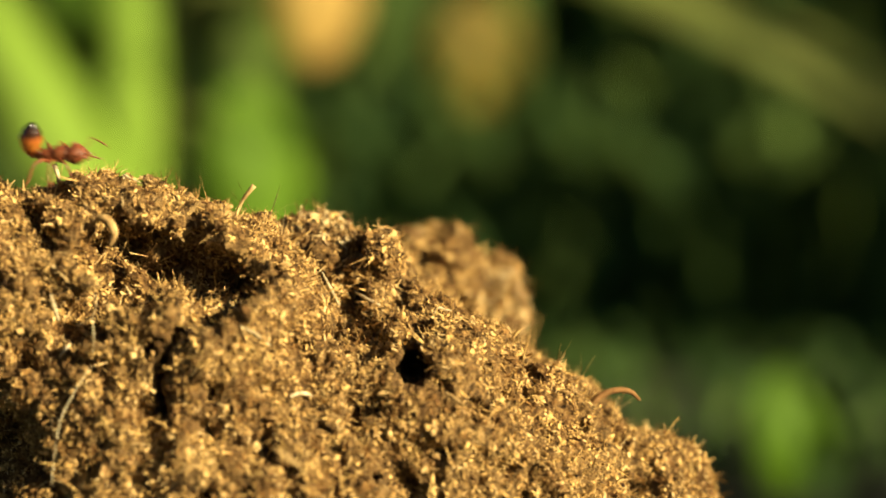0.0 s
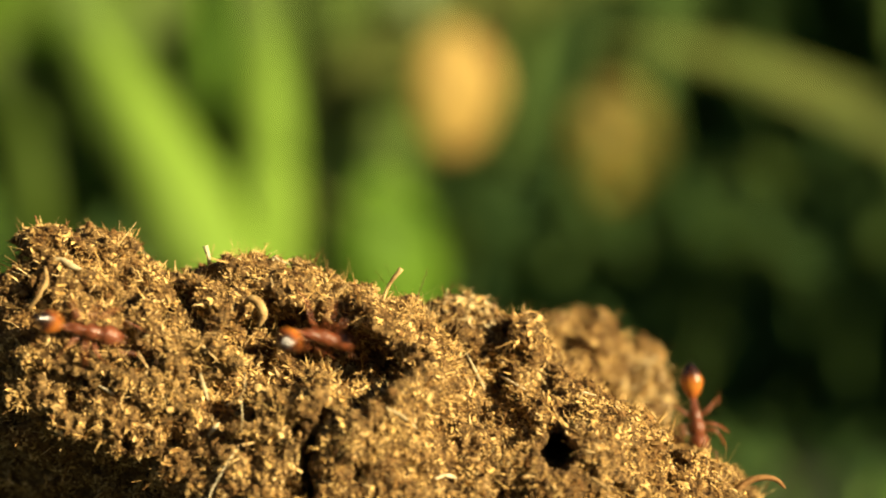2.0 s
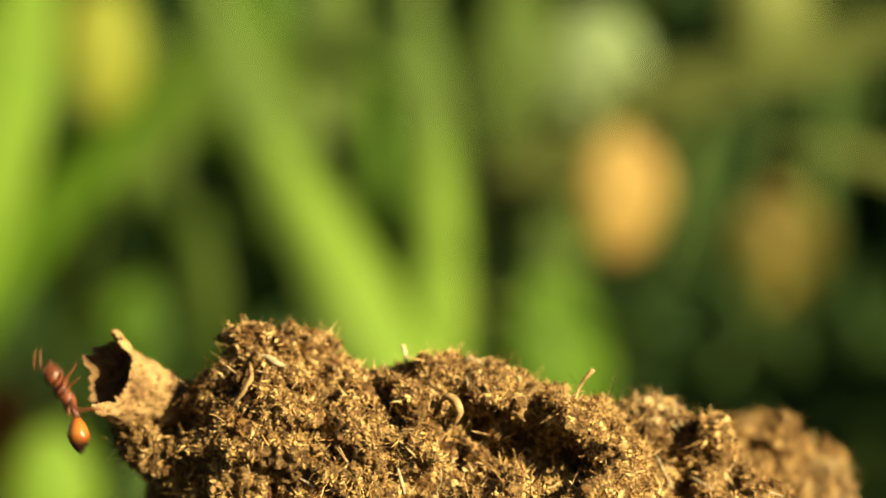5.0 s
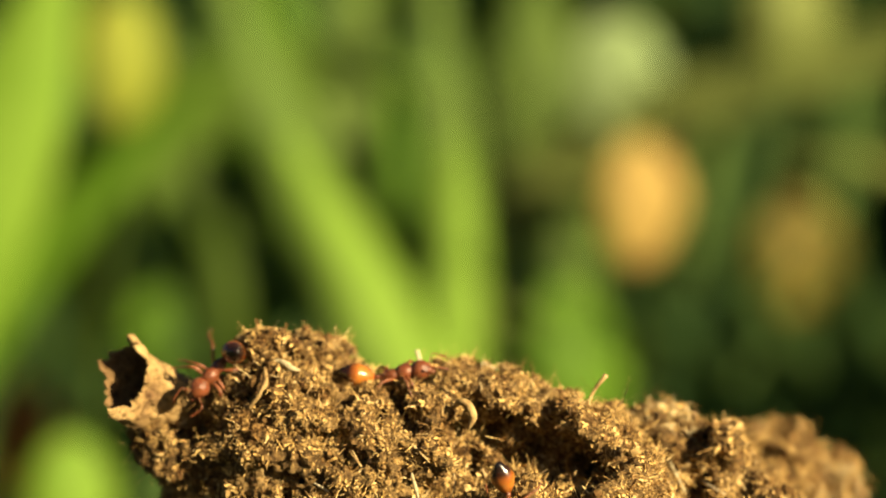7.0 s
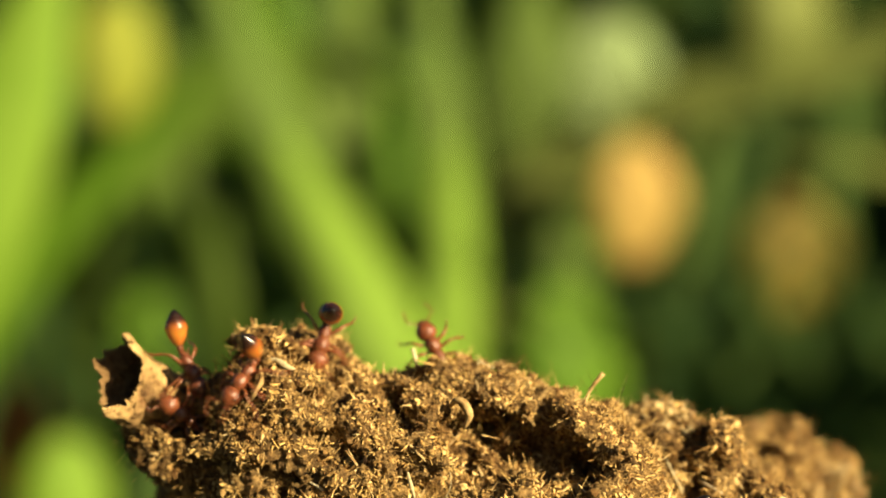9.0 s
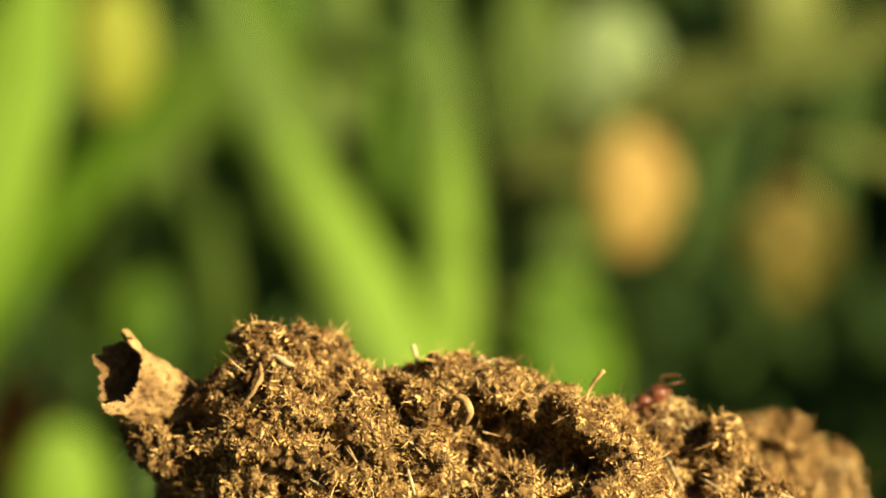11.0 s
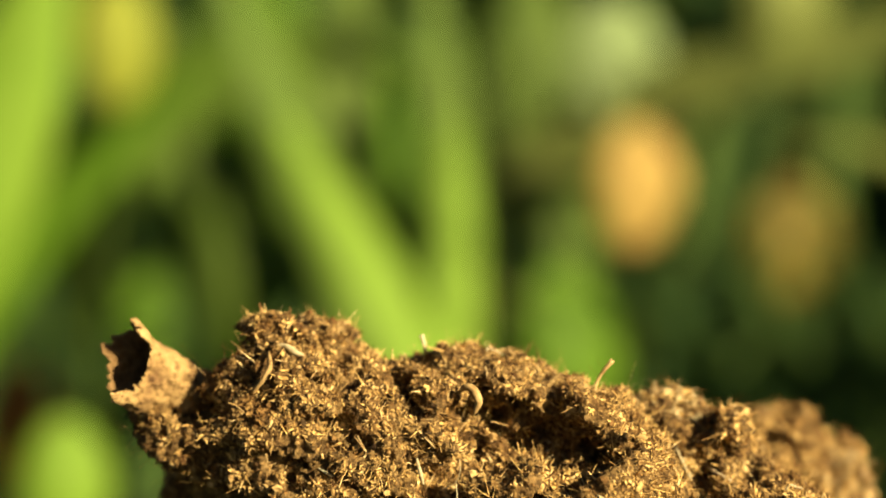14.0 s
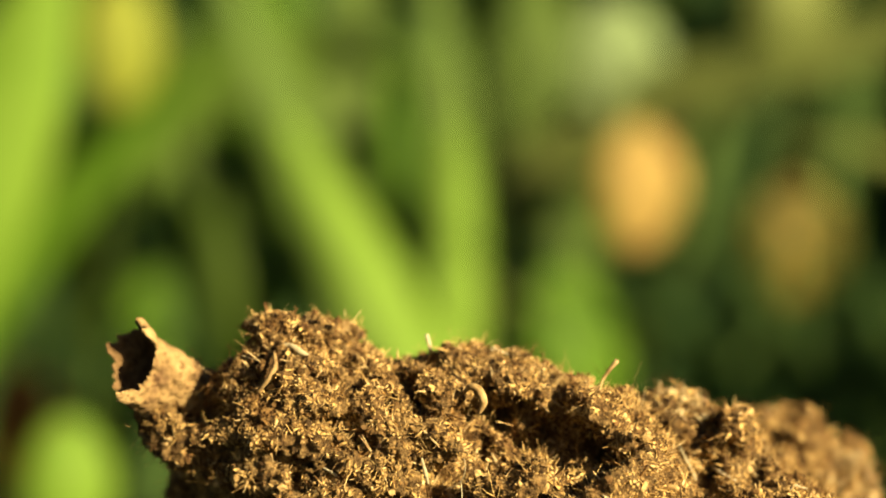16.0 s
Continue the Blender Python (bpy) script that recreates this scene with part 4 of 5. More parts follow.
# ---- ants ----
def build_ant():
    """A worker ant, 4.5 mm long, facing +x: head, thorax, waist, raised gaster, six jointed legs, two elbowed feelers."""
    ant = tagged(new("ant"), "small red-brown ant with raised dark-tipped amber gaster", "ant", "ants on the clod")
    k = 1.12 * MM

    def body(name, c, r, material, shape=None, label="", segments=18, rings=12):
        return part(name, ball(bmesh.new(), [v * k for v in c], [v * k for v in r], segments, rings, shape), material, ant, label)

    thorax = bmesh.new()
    ball(thorax, (0.30 * k, 0, 0.03 * k), (0.46 * k, 0.35 * k, 0.38 * k))
    ball(thorax, (-0.26 * k, 0, -0.04 * k), (0.46 * k, 0.28 * k, 0.32 * k))
    ball(thorax, (0.66 * k, 0, 0.02 * k), (0.24 * k, 0.15 * k, 0.16 * k), 10, 8)      # neck
    for s in (1, -1):                                                               # the two short spines behind
        tube(thorax, [(-0.48 * k, s * 0.10 * k, 0.10 * k), (-0.66 * k, s * 0.14 * k, 0.24 * k), (-0.80 * k, s * 0.16 * k, 0.32 * k)], [0.06 * k, 0.04 * k, 0.01 * k], 5, 5)
    part("thorax", thorax, RED, ant)
    head = body("head", (1.02, 0, 0.03), (0.50, 0.46, 0.43), RED, lambda x: 0.86 + 0.16 * math.cos(x * 1.6 + 0.5))
    waist = bmesh.new()
    ball(waist, (-0.72 * k, 0, -0.03 * k), (0.19 * k, 0.14 * k, 0.17 * k), 10, 8)
    ball(waist, (-0.95 * k, 0, 0.0), (0.17 * k, 0.15 * k, 0.17 * k), 10, 8)
    part("waist", waist, RED, ant)
    gaster = part("gaster", ball(bmesh.new(), (-0.80 * k, 0, 0), (0.82 * k, 0.49 * k, 0.46 * k), 22, 20,
                                 lambda x: 1.06 - 0.5 * max(0.0, -x - 0.05) ** 1.3 - 0.25 * max(0.0, x) + 0.02 * math.cos(x * 14)), GASTER, ant, "amber gaster with black pointed tip")
    gaster.matrix_basis = pose(-1.05 * k, 0, 0.02 * k, 0, 55, 0)
    for s in (1, -1):
        eye = part("eye", ball(bmesh.new(), (1.08 * k, s * 0.38 * k, 0.14 * k), (0.09 * k, 0.06 * k, 0.08 * k), 10, 7), EYE_BLACK, head, "small black eye")
        jaw = tube(bmesh.new(), [(1.40 * k, s * 0.16 * k, -0.06 * k), (1.55 * k, s * 0.14 * k, -0.09 * k), (1.62 * k, s * 0.03 * k, -0.10 * k)], [0.07 * k, 0.06 * k, 0.02 * k], 6, 6)
        part("mandible", jaw, LEG, head)
        feeler = tube(bmesh.new(), [(1.32 * k, s * 0.14 * k, 0.14 * k), (1.50 * k, s * 0.42 * k, 0.34 * k), (1.62 * k, s * 0.62 * k, 0.42 * k),
                                    (1.95 * k, s * 0.58 * k, 0.28 * k), (2.25 * k, s * 0.50 * k, 0.12 * k)], [0.030 * k, 0.028 * k, 0.026 * k, 0.036 * k, 0.04 * k], 6, 14)
        part("antenna", feeler, LEG, head)
    for row, (x, reach, knee, foot) in enumerate(((0.42, 0.75, 0.95, 1.05), (0.10, 0.05, 1.05, 1.35), (-0.22, -0.65, 1.10, 1.45))):
        for s in (1, -1):
            pts = [(0, 0, 0), (0.25 * reach * k, s * 0.45 * k, 0.22 * k), (0.55 * reach * k, s * knee * 0.72 * k, 0.18 * k),
                   (0.85 * reach * k, s * foot * 0.82 * k, -0.30 * k), (1.1 * reach * k, s * foot * 0.92 * k, -0.52 * k), (1.35 * reach * k, s * foot * k, -0.55 * k)]
            leg = part("leg", tube(bmesh.new(), pts, [0.075 * k, 0.08 * k, 0.05 * k, 0.055 * k, 0.03 * k, 0.025 * k], 6, 16), LEG, ant)
            leg.matrix_basis = pose(x * k, s * 0.16 * k, -0.16 * k)
    return ant


def swing(ant, spans):
    """Key the legs' stride while the ant runs: tripod gait, ten poses a second."""
    legs = [o for o in ant.children if o.name.startswith("leg")]
    for i, leg in enumerate(legs):
        base = leg.matrix_basis.copy()
        side = 1 if i % 2 == 0 else -1
        phase = math.pi * ((i // 2 + i) % 2)
        rows = [(0.0, base)]
        for a, b in spans:
            for n in range(int(round((b - a) * 10)) + 1):
                t = a + n / 10
                if t > rows[-1][0] + 0.05 and t < 15.95:
                    rows.append((t, base @ pose(0, 0, 0, side * 6 * math.cos(n * 1.9 + phase), 0, 20 * math.sin(n * 1.9 + phase))))
        rows.append((16.0, base))
        walk(leg, rows)


ANTS = []
first_ant = build_ant()
for _ in range(8):
    ANTS.append(copy_thing(first_ant, Matrix()) if ANTS else first_ant)


def run(ant, rows, spans, gaster):
    """rows: seconds, place in mm, turn in degrees; gaster: seconds and degrees by which it is raised."""
    walk(ant, [(t, Matrix.Translation(w(x, y, z)) @ pose(0, 0, 0, a, b, c)) for t, x, y, z, a, b, c in rows])
    swing(ant, spans)
    tail = [o for o in ant.children if o.name.startswith("gaster")][0]
    walk(tail, [(t, pose(-1.176 * MM, 0, 0.022 * MM, 0, r, 0)) for t, r in gaster])


straw_pieces(soil_clod, clod_surface, 280)


def motions():
    run(ANTS[0], [
        (0, -18.35, 4.54, -3.05, 30, 0, -11),
        (0.1, -16.05, 5.03, -3.60, -3, 10, -0),
        (0.2, -12.64, 5.34, -3.57, -4, 14, -1),
        (0.3, -9.96, 5.02, -3.92, -4, 17, -1),
        (0.333, -9.10, 6.01, -4.72, 19, 24, -12),
        (0.4, -7.37, 7.98, -6.32, 66, 46, -23),
        (0.5, -4.97, 5.82, -8.45, 70, 46, -31),
        (0.6, -1.82, 3.63, -9.81, 59, 49, -25),
        (0.7, -0.42, -0.35, -12.34, 34, 56, -44),
        (0.8, 0.65, -1.31, -15.60, 68, 71, -2),
        (0.9, 1.46, -1.30, -18.73, 54, 78, -27),
        (1.0, -1.96, -2.71, -19.44, -72, 47, -156),
        (1.1, -5.37, -4.12, -20.14, -77, -3, -165),
        (1.267, -15.17, -0.67, -19.29, -108, -34, 173),
        (1.4, -23.00, 2.10, -18.62, -136, -64, 170),
        (1.467, -22.80, 0.63, -16.25, 123, -74, -54),
        (1.5, -22.71, -0.11, -15.07, 110, -58, -24),
        (1.6, -20.43, -1.47, -10.10, 88, -60, 5),
        (1.7, -19.13, -0.73, -7.59, 61, -44, 31),
        (1.8, -17.44, 0.57, -5.89, 48, -15, 10),
        (1.867, -15.56, 1.46, -6.57, 91, 12, 14),
        (1.9, -14.63, 1.91, -6.90, 115, 22, 24),
        (2.0, -12.51, 1.80, -7.58, 120, 10, 21),
        (2.1, -8.33, -1.98, -10.12, 69, 51, 7),
        (2.2, -5.81, -0.17, -11.88, 68, 67, 27),
        (2.3, -4.67, -1.41, -14.98, 26, 65, -58),
        (2.6, -6.10, -3.42, -17.70, -25, 67, -107),
        (2.767, -9.89, -2.89, -17.52, -82, 30, -169),
        (2.933, -13.68, -2.37, -17.34, -89, -20, 174),
        (3.1, -17.47, -1.85, -17.16, -71, -69, 144),
        (3.3, -19.82, -1.20, -13.88, -98, -79, 178),
        (3.4, -20.87, -1.44, -11.05, -107, -68, -163),
        (3.5, -22.26, -1.22, -8.76, -72, -52, 164),
        (3.6, -25.08, -0.86, -5.94, -72, -47, 163),
        (3.7, -26.55, 0.93, -4.96, -39, -66, 90),
        (3.8, -28.02, 2.73, -3.98, 4, -51, 7),
        (3.9, -27.56, 2.91, -2.88, 3, -35, 6),
        (4.0, -26.66, 2.28, -3.25, 16, -32, 3),
        (4.067, -25.48, 4.87, -4.47, -23, -16, 7),
        (4.15, -24.00, 8.10, -6.00, -67, 1, -2),
        (4.267, -25.33, 10.57, -7.00, -57, 51, 35),
        (4.4, -26.86, 13.39, -8.14, 42, 50, 157),
        (4.5, -28.00, 15.50, -9.00, 52, 7, -171),
        (4.567, -29.43, 12.67, -10.37, 88, -15, -132),
        (4.633, -30.86, 9.85, -11.75, 111, -54, -104),
        (4.7, -32.29, 7.02, -13.12, -35, -79, 78),
        (4.8, -32.21, 2.76, -10.13, -172, -71, -172),
        (4.867, -32.71, 1.35, -8.65, -139, -66, -151),
        (4.9, -32.95, 0.64, -7.91, -123, -65, -140),
        (5.0, -33.98, -0.38, -6.14, -169, -60, -160),
        (5.067, -32.96, -0.86, -4.47, 51, -75, 19),
        (5.1, -32.45, -1.10, -3.63, 52, -53, 37),
        (5.2, -30.91, 1.31, -2.28, 80, -40, 24),
        (5.3, -29.89, 1.93, -3.37, 52, -2, 29),
        (5.4, -28.86, 2.55, -4.46, 22, 33, 14),
        (5.6, -27.29, 1.00, -5.03, 48, 16, 4),
        (5.8, -25.72, -0.55, -5.60, 75, 4, -12),
        (6.067, -24.32, -0.61, -5.68, 76, -29, 11),
        (6.3, -23.09, -0.67, -5.75, 58, -55, 44),
        (6.533, -24.56, -0.19, -5.16, -39, -55, 140),
        (6.8, -26.24, 0.35, -4.47, -70, -2, 168),
        (7.0, -27.69, 0.88, -4.64, -81, 48, -148),
        (7.2, -29.14, 1.41, -4.81, 16, 64, -11),
        (7.4, -29.18, 1.89, -4.40, 14, 49, -3),
        (7.5, -29.23, 1.38, -4.65, 30, 57, 7),
        (7.533, -29.38, 1.43, -4.43, 52, 11, 43),
        (7.567, -29.54, 1.47, -4.20, 46, -38, 67),
        (7.6, -29.70, 1.51, -3.98, -27, -67, 151),
        (7.667, -30.49, 1.57, -3.26, -8, -35, 175),
        (7.7, -30.89, 1.60, -2.91, 4, -22, -171),
        (7.733, -31.73, 0.64, -3.50, -14, 7, -163),
        (7.8, -33.42, -1.28, -4.68, -71, 65, 168),
        (7.9, -34.17, -0.61, -4.86, -70, 80, 144),
        (8.0, -33.68, -0.76, -6.08, 168, 68, 52),
        (8.1, -32.91, 0.78, -8.46, 133, 48, 38),
        (8.167, -31.28, 6.08, -9.31, -167, 24, 53),
        (8.233, -29.64, 11.39, -10.15, -119, 1, 40),
        (8.3, -28.00, 16.70, -11.00, -68, -4, 10),
        (10.2, -26.00, 16.40, -10.00, -61, 1, -2),
        (10.767, -26.67, 16.60, -10.67, -37, -50, -37),
        (11.333, -27.33, 16.80, -11.33, 52, -48, -135),
        (11.9, -28.00, 17.00, -12.00, 75, 3, -169),
        (12.0, -28.30, 11.81, -11.92, 118, -5, -138),
        (12.1, -28.60, 6.62, -11.85, 155, -32, -118),
        (12.2, -28.90, 1.43, -11.77, -156, -64, -125),
        (12.3, -29.71, 0.45, -9.46, -104, -75, 177),
        (12.4, -32.47, 1.21, -7.97, -130, -44, -147),
        (12.5, -33.32, 0.27, -7.15, -131, -48, -147),
        (12.6, -33.69, 0.11, -6.73, -174, -41, -167),
        (12.7, -33.62, -1.04, -5.71, -158, -71, -151),
        (12.8, -33.19, -1.19, -4.06, 32, -61, 29),
        (12.9, -31.74, 0.32, -2.81, 72, -17, 24),
        (12.933, -31.32, 0.92, -2.96, 48, -2, 25),
        (13.0, -30.47, 2.11, -3.25, -4, 23, 8),
        (13.067, -29.85, 2.84, -3.45, 48, 5, 23),
        (13.1, -29.54, 3.21, -3.56, 72, -6, 23),
        (13.133, -29.08, 3.04, -3.53, 50, -16, 13),
        (13.2, -28.14, 2.71, -3.46, 5, -43, 6),
        (13.3, -26.55, 3.13, -2.55, 2, -30, 7),
        (13.4, -25.28, 5.61, -4.28, -33, -13, 7),
        (13.5, -24.00, 8.10, -6.00, -67, 1, -2),
        (14.2, -20.00, 12.50, -10.00, -70, 5, -14),
        (16, -18.00, 18.90, -12.00, -57, -11, 16)], [(0, 8.3), (10.2, 14.2)],
        [(0, 105), (0.3, 75), (3.3, 60), (3.4, 75), (4.7, 15), (5.3, 40), (7.4, 95), (7.6, 60), (7.9, 25), (8.1, 40), (12.3, 3), (12.8, 3), (13.0, 14), (13.1, 50), (16, 50)])
    run(ANTS[1], [
        (0, -22.86, -1.37, -10.11, 87, -0, -4),
        (0.3, -20.13, -1.49, -10.39, 92, -0, 5),
        (0.4, -17.92, -1.31, -10.80, 88, -0, -4),
        (0.5, -16.83, 0.50, -10.51, 73, 33, 21),
        (0.6, -11.86, -2.23, -12.45, 104, 59, -1),
        (0.7, -10.80, -2.19, -13.79, 101, 69, 6),
        (0.8, -9.98, -2.74, -15.68, 50, 39, -29),
        (0.9, -9.72, -3.80, -17.59, 26, 67, -61),
        (1.067, -13.07, -3.38, -18.38, -68, 45, -171),
        (1.2, -15.74, -3.05, -19.01, -73, 5, 167),
        (1.4, -21.88, 0.56, -16.66, -94, -40, 169),
        (1.6, -28.01, 4.17, -14.31, -175, -72, -123),
        (1.7, -27.32, 1.85, -11.22, 100, -56, -32),
        (1.8, -26.63, -0.47, -8.12, 88, -22, -12),
        (1.9, -25.65, -0.90, -7.23, 86, -1, -10),
        (2.0, -22.94, -0.96, -7.25, 79, 11, 8),
        (2.033, -22.17, -1.13, -8.11, 81, 33, 3),
        (2.1, -20.64, -1.47, -9.83, 70, 79, -19),
        (2.2, -20.89, -1.09, -13.32, 176, 80, 79),
        (2.3, -20.21, -0.95, -15.85, 122, 78, 10),
        (2.667, -13.17, -2.17, -16.48, 83, 38, -3),
        (3.0, -6.77, -3.27, -17.06, 62, 2, 10),
        (3.3, -5.14, -1.95, -15.33, 54, -39, 25),
        (3.6, -3.50, -0.64, -13.60, -2, -70, 86),
        (3.8, -6.96, -0.89, -9.48, -56, -53, -166),
        (3.9, -10.07, 1.80, -9.11, -73, -14, 165),
        (3.933, -11.03, 1.48, -8.99, -55, -16, 175),
        (4.0, -12.95, 0.84, -8.74, -19, -29, -167),
        (4.1, -16.39, 0.24, -6.22, -63, -33, 166),
        (4.2, -18.60, 1.60, -5.00, -36, 1, 175),
        (4.3, -24.33, 0.55, -3.48, -43, -1, 179),
        (4.4, -29.06, 3.55, -4.21, -72, 6, -156),
        (4.5, -28.45, 1.86, -6.36, -67, 59, -157),
        (4.6, -26.79, -0.31, -9.06, 170, 88, 48),
        (4.8, -25.34, -0.47, -12.84, 129, 59, 9),
        (5.2, -21.58, -0.90, -11.90, 103, 19, -7),
        (5.6, -17.82, -1.33, -10.95, 87, -22, -5),
        (6.4, -14.11, -1.01, -8.16, 49, -51, 40),
        (6.667, -13.39, -1.55, -9.47, 82, 5, -1),
        (6.9, -12.75, -2.02, -10.62, 79, 60, -25),
        (7.1, -13.07, -1.90, -11.41, -80, 70, 180),
        (7.3, -13.38, -1.78, -12.20, -92, 21, 171),
        (7.7, -17.76, -1.42, -12.37, -87, -19, 171),
        (7.9, -20.01, -1.33, -9.01, -78, -27, 179),
        (7.933, -20.57, -1.17, -8.49, -28, -76, 120),
        (7.967, -21.14, -1.01, -7.97, 68, -39, 14),
        (8.0, -21.70, -0.85, -7.45, 69, 15, -2),
        (8.033, -23.85, -0.16, -7.21, 56, 72, -26),
        (8.067, -26.01, 0.53, -6.97, -87, 49, -178),
        (8.1, -28.16, 1.21, -6.74, -85, -8, 168),
        (8.2, -27.88, 1.07, -5.96, -83, -7, 167),
        (8.3, -28.88, 1.43, -5.45, -83, -12, -152),
        (8.4, -29.39, 0.87, -4.95, -76, -35, -150),
        (8.5, -29.22, 2.50, -4.17, -12, -37, -173),
        (8.6, -29.82, 3.00, -3.78, 3, -23, -170),
        (8.7, -30.48, 1.94, -2.81, 3, -23, -171),
        (8.8, -30.48, 2.00, -2.95, 4, -23, -173),
        (8.833, -30.13, 1.65, -3.53, -25, 1, -129),
        (8.867, -29.78, 1.30, -4.11, -33, 38, -93),
        (8.9, -29.44, 0.94, -4.69, 11, 67, -18),
        (9.0, -28.98, 2.01, -4.58, 23, 59, -14),
        (9.1, -28.66, 2.25, -4.87, 35, 45, -13),
        (9.133, -28.83, 2.21, -4.69, -20, 36, -89),
        (9.167, -28.99, 2.16, -4.51, -34, -5, -132),
        (9.2, -29.15, 2.12, -4.33, -15, -45, -178),
        (9.333, -28.20, 2.06, -3.95, 2, -52, 118),
        (9.467, -27.25, 2.00, -3.57, 20, -45, 54),
        (9.6, -26.30, 1.93, -3.19, 20, -31, 3),
        (10.2, -22.60, 1.64, -3.15, 49, 11, 22),
        (10.6, -21.41, 4.25, -2.38, 73, -17, 26),
        (10.733, -20.78, 6.80, -4.88, 14, -5, 22),
        (10.9, -20.00, 10.00, -8.00, -60, -4, 7),
        (16, -16.00, 23.60, -14.00, -58, -9, 14)], [(0, 10.9)],
        [(0, 50), (1.9, 60), (7.9, 30), (8.4, 20), (8.9, 18), (9.1, 35), (16, 45)])
    run(ANTS[2], [
        (0, -23.88, -0.49, -13.80, 119, 5, -9),
        (0.4, -21.94, -1.44, -10.49, 89, -0, -4),
        (0.5, -20.68, -1.48, -10.07, 88, 20, 0),
        (0.6, -19.07, -1.27, -12.39, 90, 60, -2),
        (0.7, -20.44, -0.76, -16.42, -162, 80, 83),
        (0.8, -21.16, 0.29, -19.34, 148, 86, 16),
        (1.133, -19.00, -1.37, -20.12, 93, 43, -25),
        (1.5, -16.62, -3.20, -20.98, 80, -4, -16),
        (2.5, -10.26, -4.27, -18.81, 71, -3, -2),
        (2.867, -9.08, 10.02, -15.24, 15, 1, -1),
        (3.2, -8.00, 23.00, -12.00, -36, 4, -3),
        (3.4, -7.65, 18.36, -9.93, -38, -6, 54),
        (3.6, -7.31, 13.73, -7.86, -47, -10, 113),
        (3.8, -6.96, 9.09, -5.79, -56, 1, 171),
        (3.9, -8.02, 4.70, -5.04, 1, -25, -174),
        (4.0, -9.30, 4.86, -4.84, 2, -20, -174),
        (4.1, -10.96, 5.06, -4.15, -39, -4, -161),
        (4.167, -11.00, 5.09, -4.34, -28, 54, -118),
        (4.2, -11.02, 5.10, -4.43, 29, 67, -49),
        (4.267, -12.72, 2.95, -6.46, -44, 52, -155),
        (4.3, -13.58, 1.88, -7.48, -47, 34, -177),
        (4.333, -14.13, 1.64, -7.26, -77, 25, -175),
        (4.4, -15.25, 1.17, -6.81, -134, 15, -160),
        (4.5, -17.98, -1.06, -8.74, -72, 30, -169),
        (4.6, -20.82, -1.47, -11.19, -99, 40, 176),
        (4.8, -21.94, -1.26, -11.99, 121, 69, 24),
        (5.0, -23.07, -1.04, -12.78, 108, 3, -4),
        (6.0, -17.98, -1.16, -9.08, 66, -58, 22),
        (6.6, -14.97, 0.87, -5.60, -4, -76, 102),
        (6.733, -15.31, 3.75, -5.73, 0, -45, 61),
        (6.867, -15.66, 6.62, -5.87, -18, -18, 34),
        (7.0, -16.00, 9.50, -6.00, -45, -2, 2),
        (7.733, -20.05, 8.79, -6.00, -49, -42, -23),
        (8.45, -24.00, 8.10, -6.00, -0, -74, -92),
        (8.5, -24.18, 4.80, -4.40, 1, -31, -139),
        (8.55, -24.35, 1.50, -2.80, -28, 2, -178),
        (8.6, -26.53, 3.14, -2.60, -45, 15, 175),
        (8.7, -26.79, 3.06, -2.05, -42, 48, -145),
        (8.8, -28.18, 2.73, -3.19, 4, 75, -85),
        (8.9, -26.40, 0.18, -4.87, 72, 41, -16),
        (8.933, -26.18, 0.05, -4.89, 57, 61, -42),
        (9.0, -25.73, -0.22, -4.92, -36, 56, -154),
        (9.067, -26.92, 1.85, -3.96, -64, -16, 170),
        (9.1, -27.51, 2.88, -3.47, -62, -54, 158),
        (9.133, -25.68, 1.61, -4.87, -75, -4, -179),
        (9.167, -23.85, 0.33, -6.28, -67, 46, -160),
        (9.2, -22.02, -0.94, -7.68, 33, 70, -51),
        (9.3, -20.77, -1.48, -10.93, 116, 78, 27),
        (9.8, -18.05, -1.43, -13.51, 80, 59, -17),
        (11, -12.68, -1.91, -14.62, 78, -5, -7),
        (16, -13.29, -1.97, -15.16, 68, -6, -4)], [(0, 1.5), (2.5, 5.0), (6.0, 9.8)],
        [(0, 45), (8.6, 60), (8.9, 25), (9.0, 80), (9.3, 50), (16, 50)])
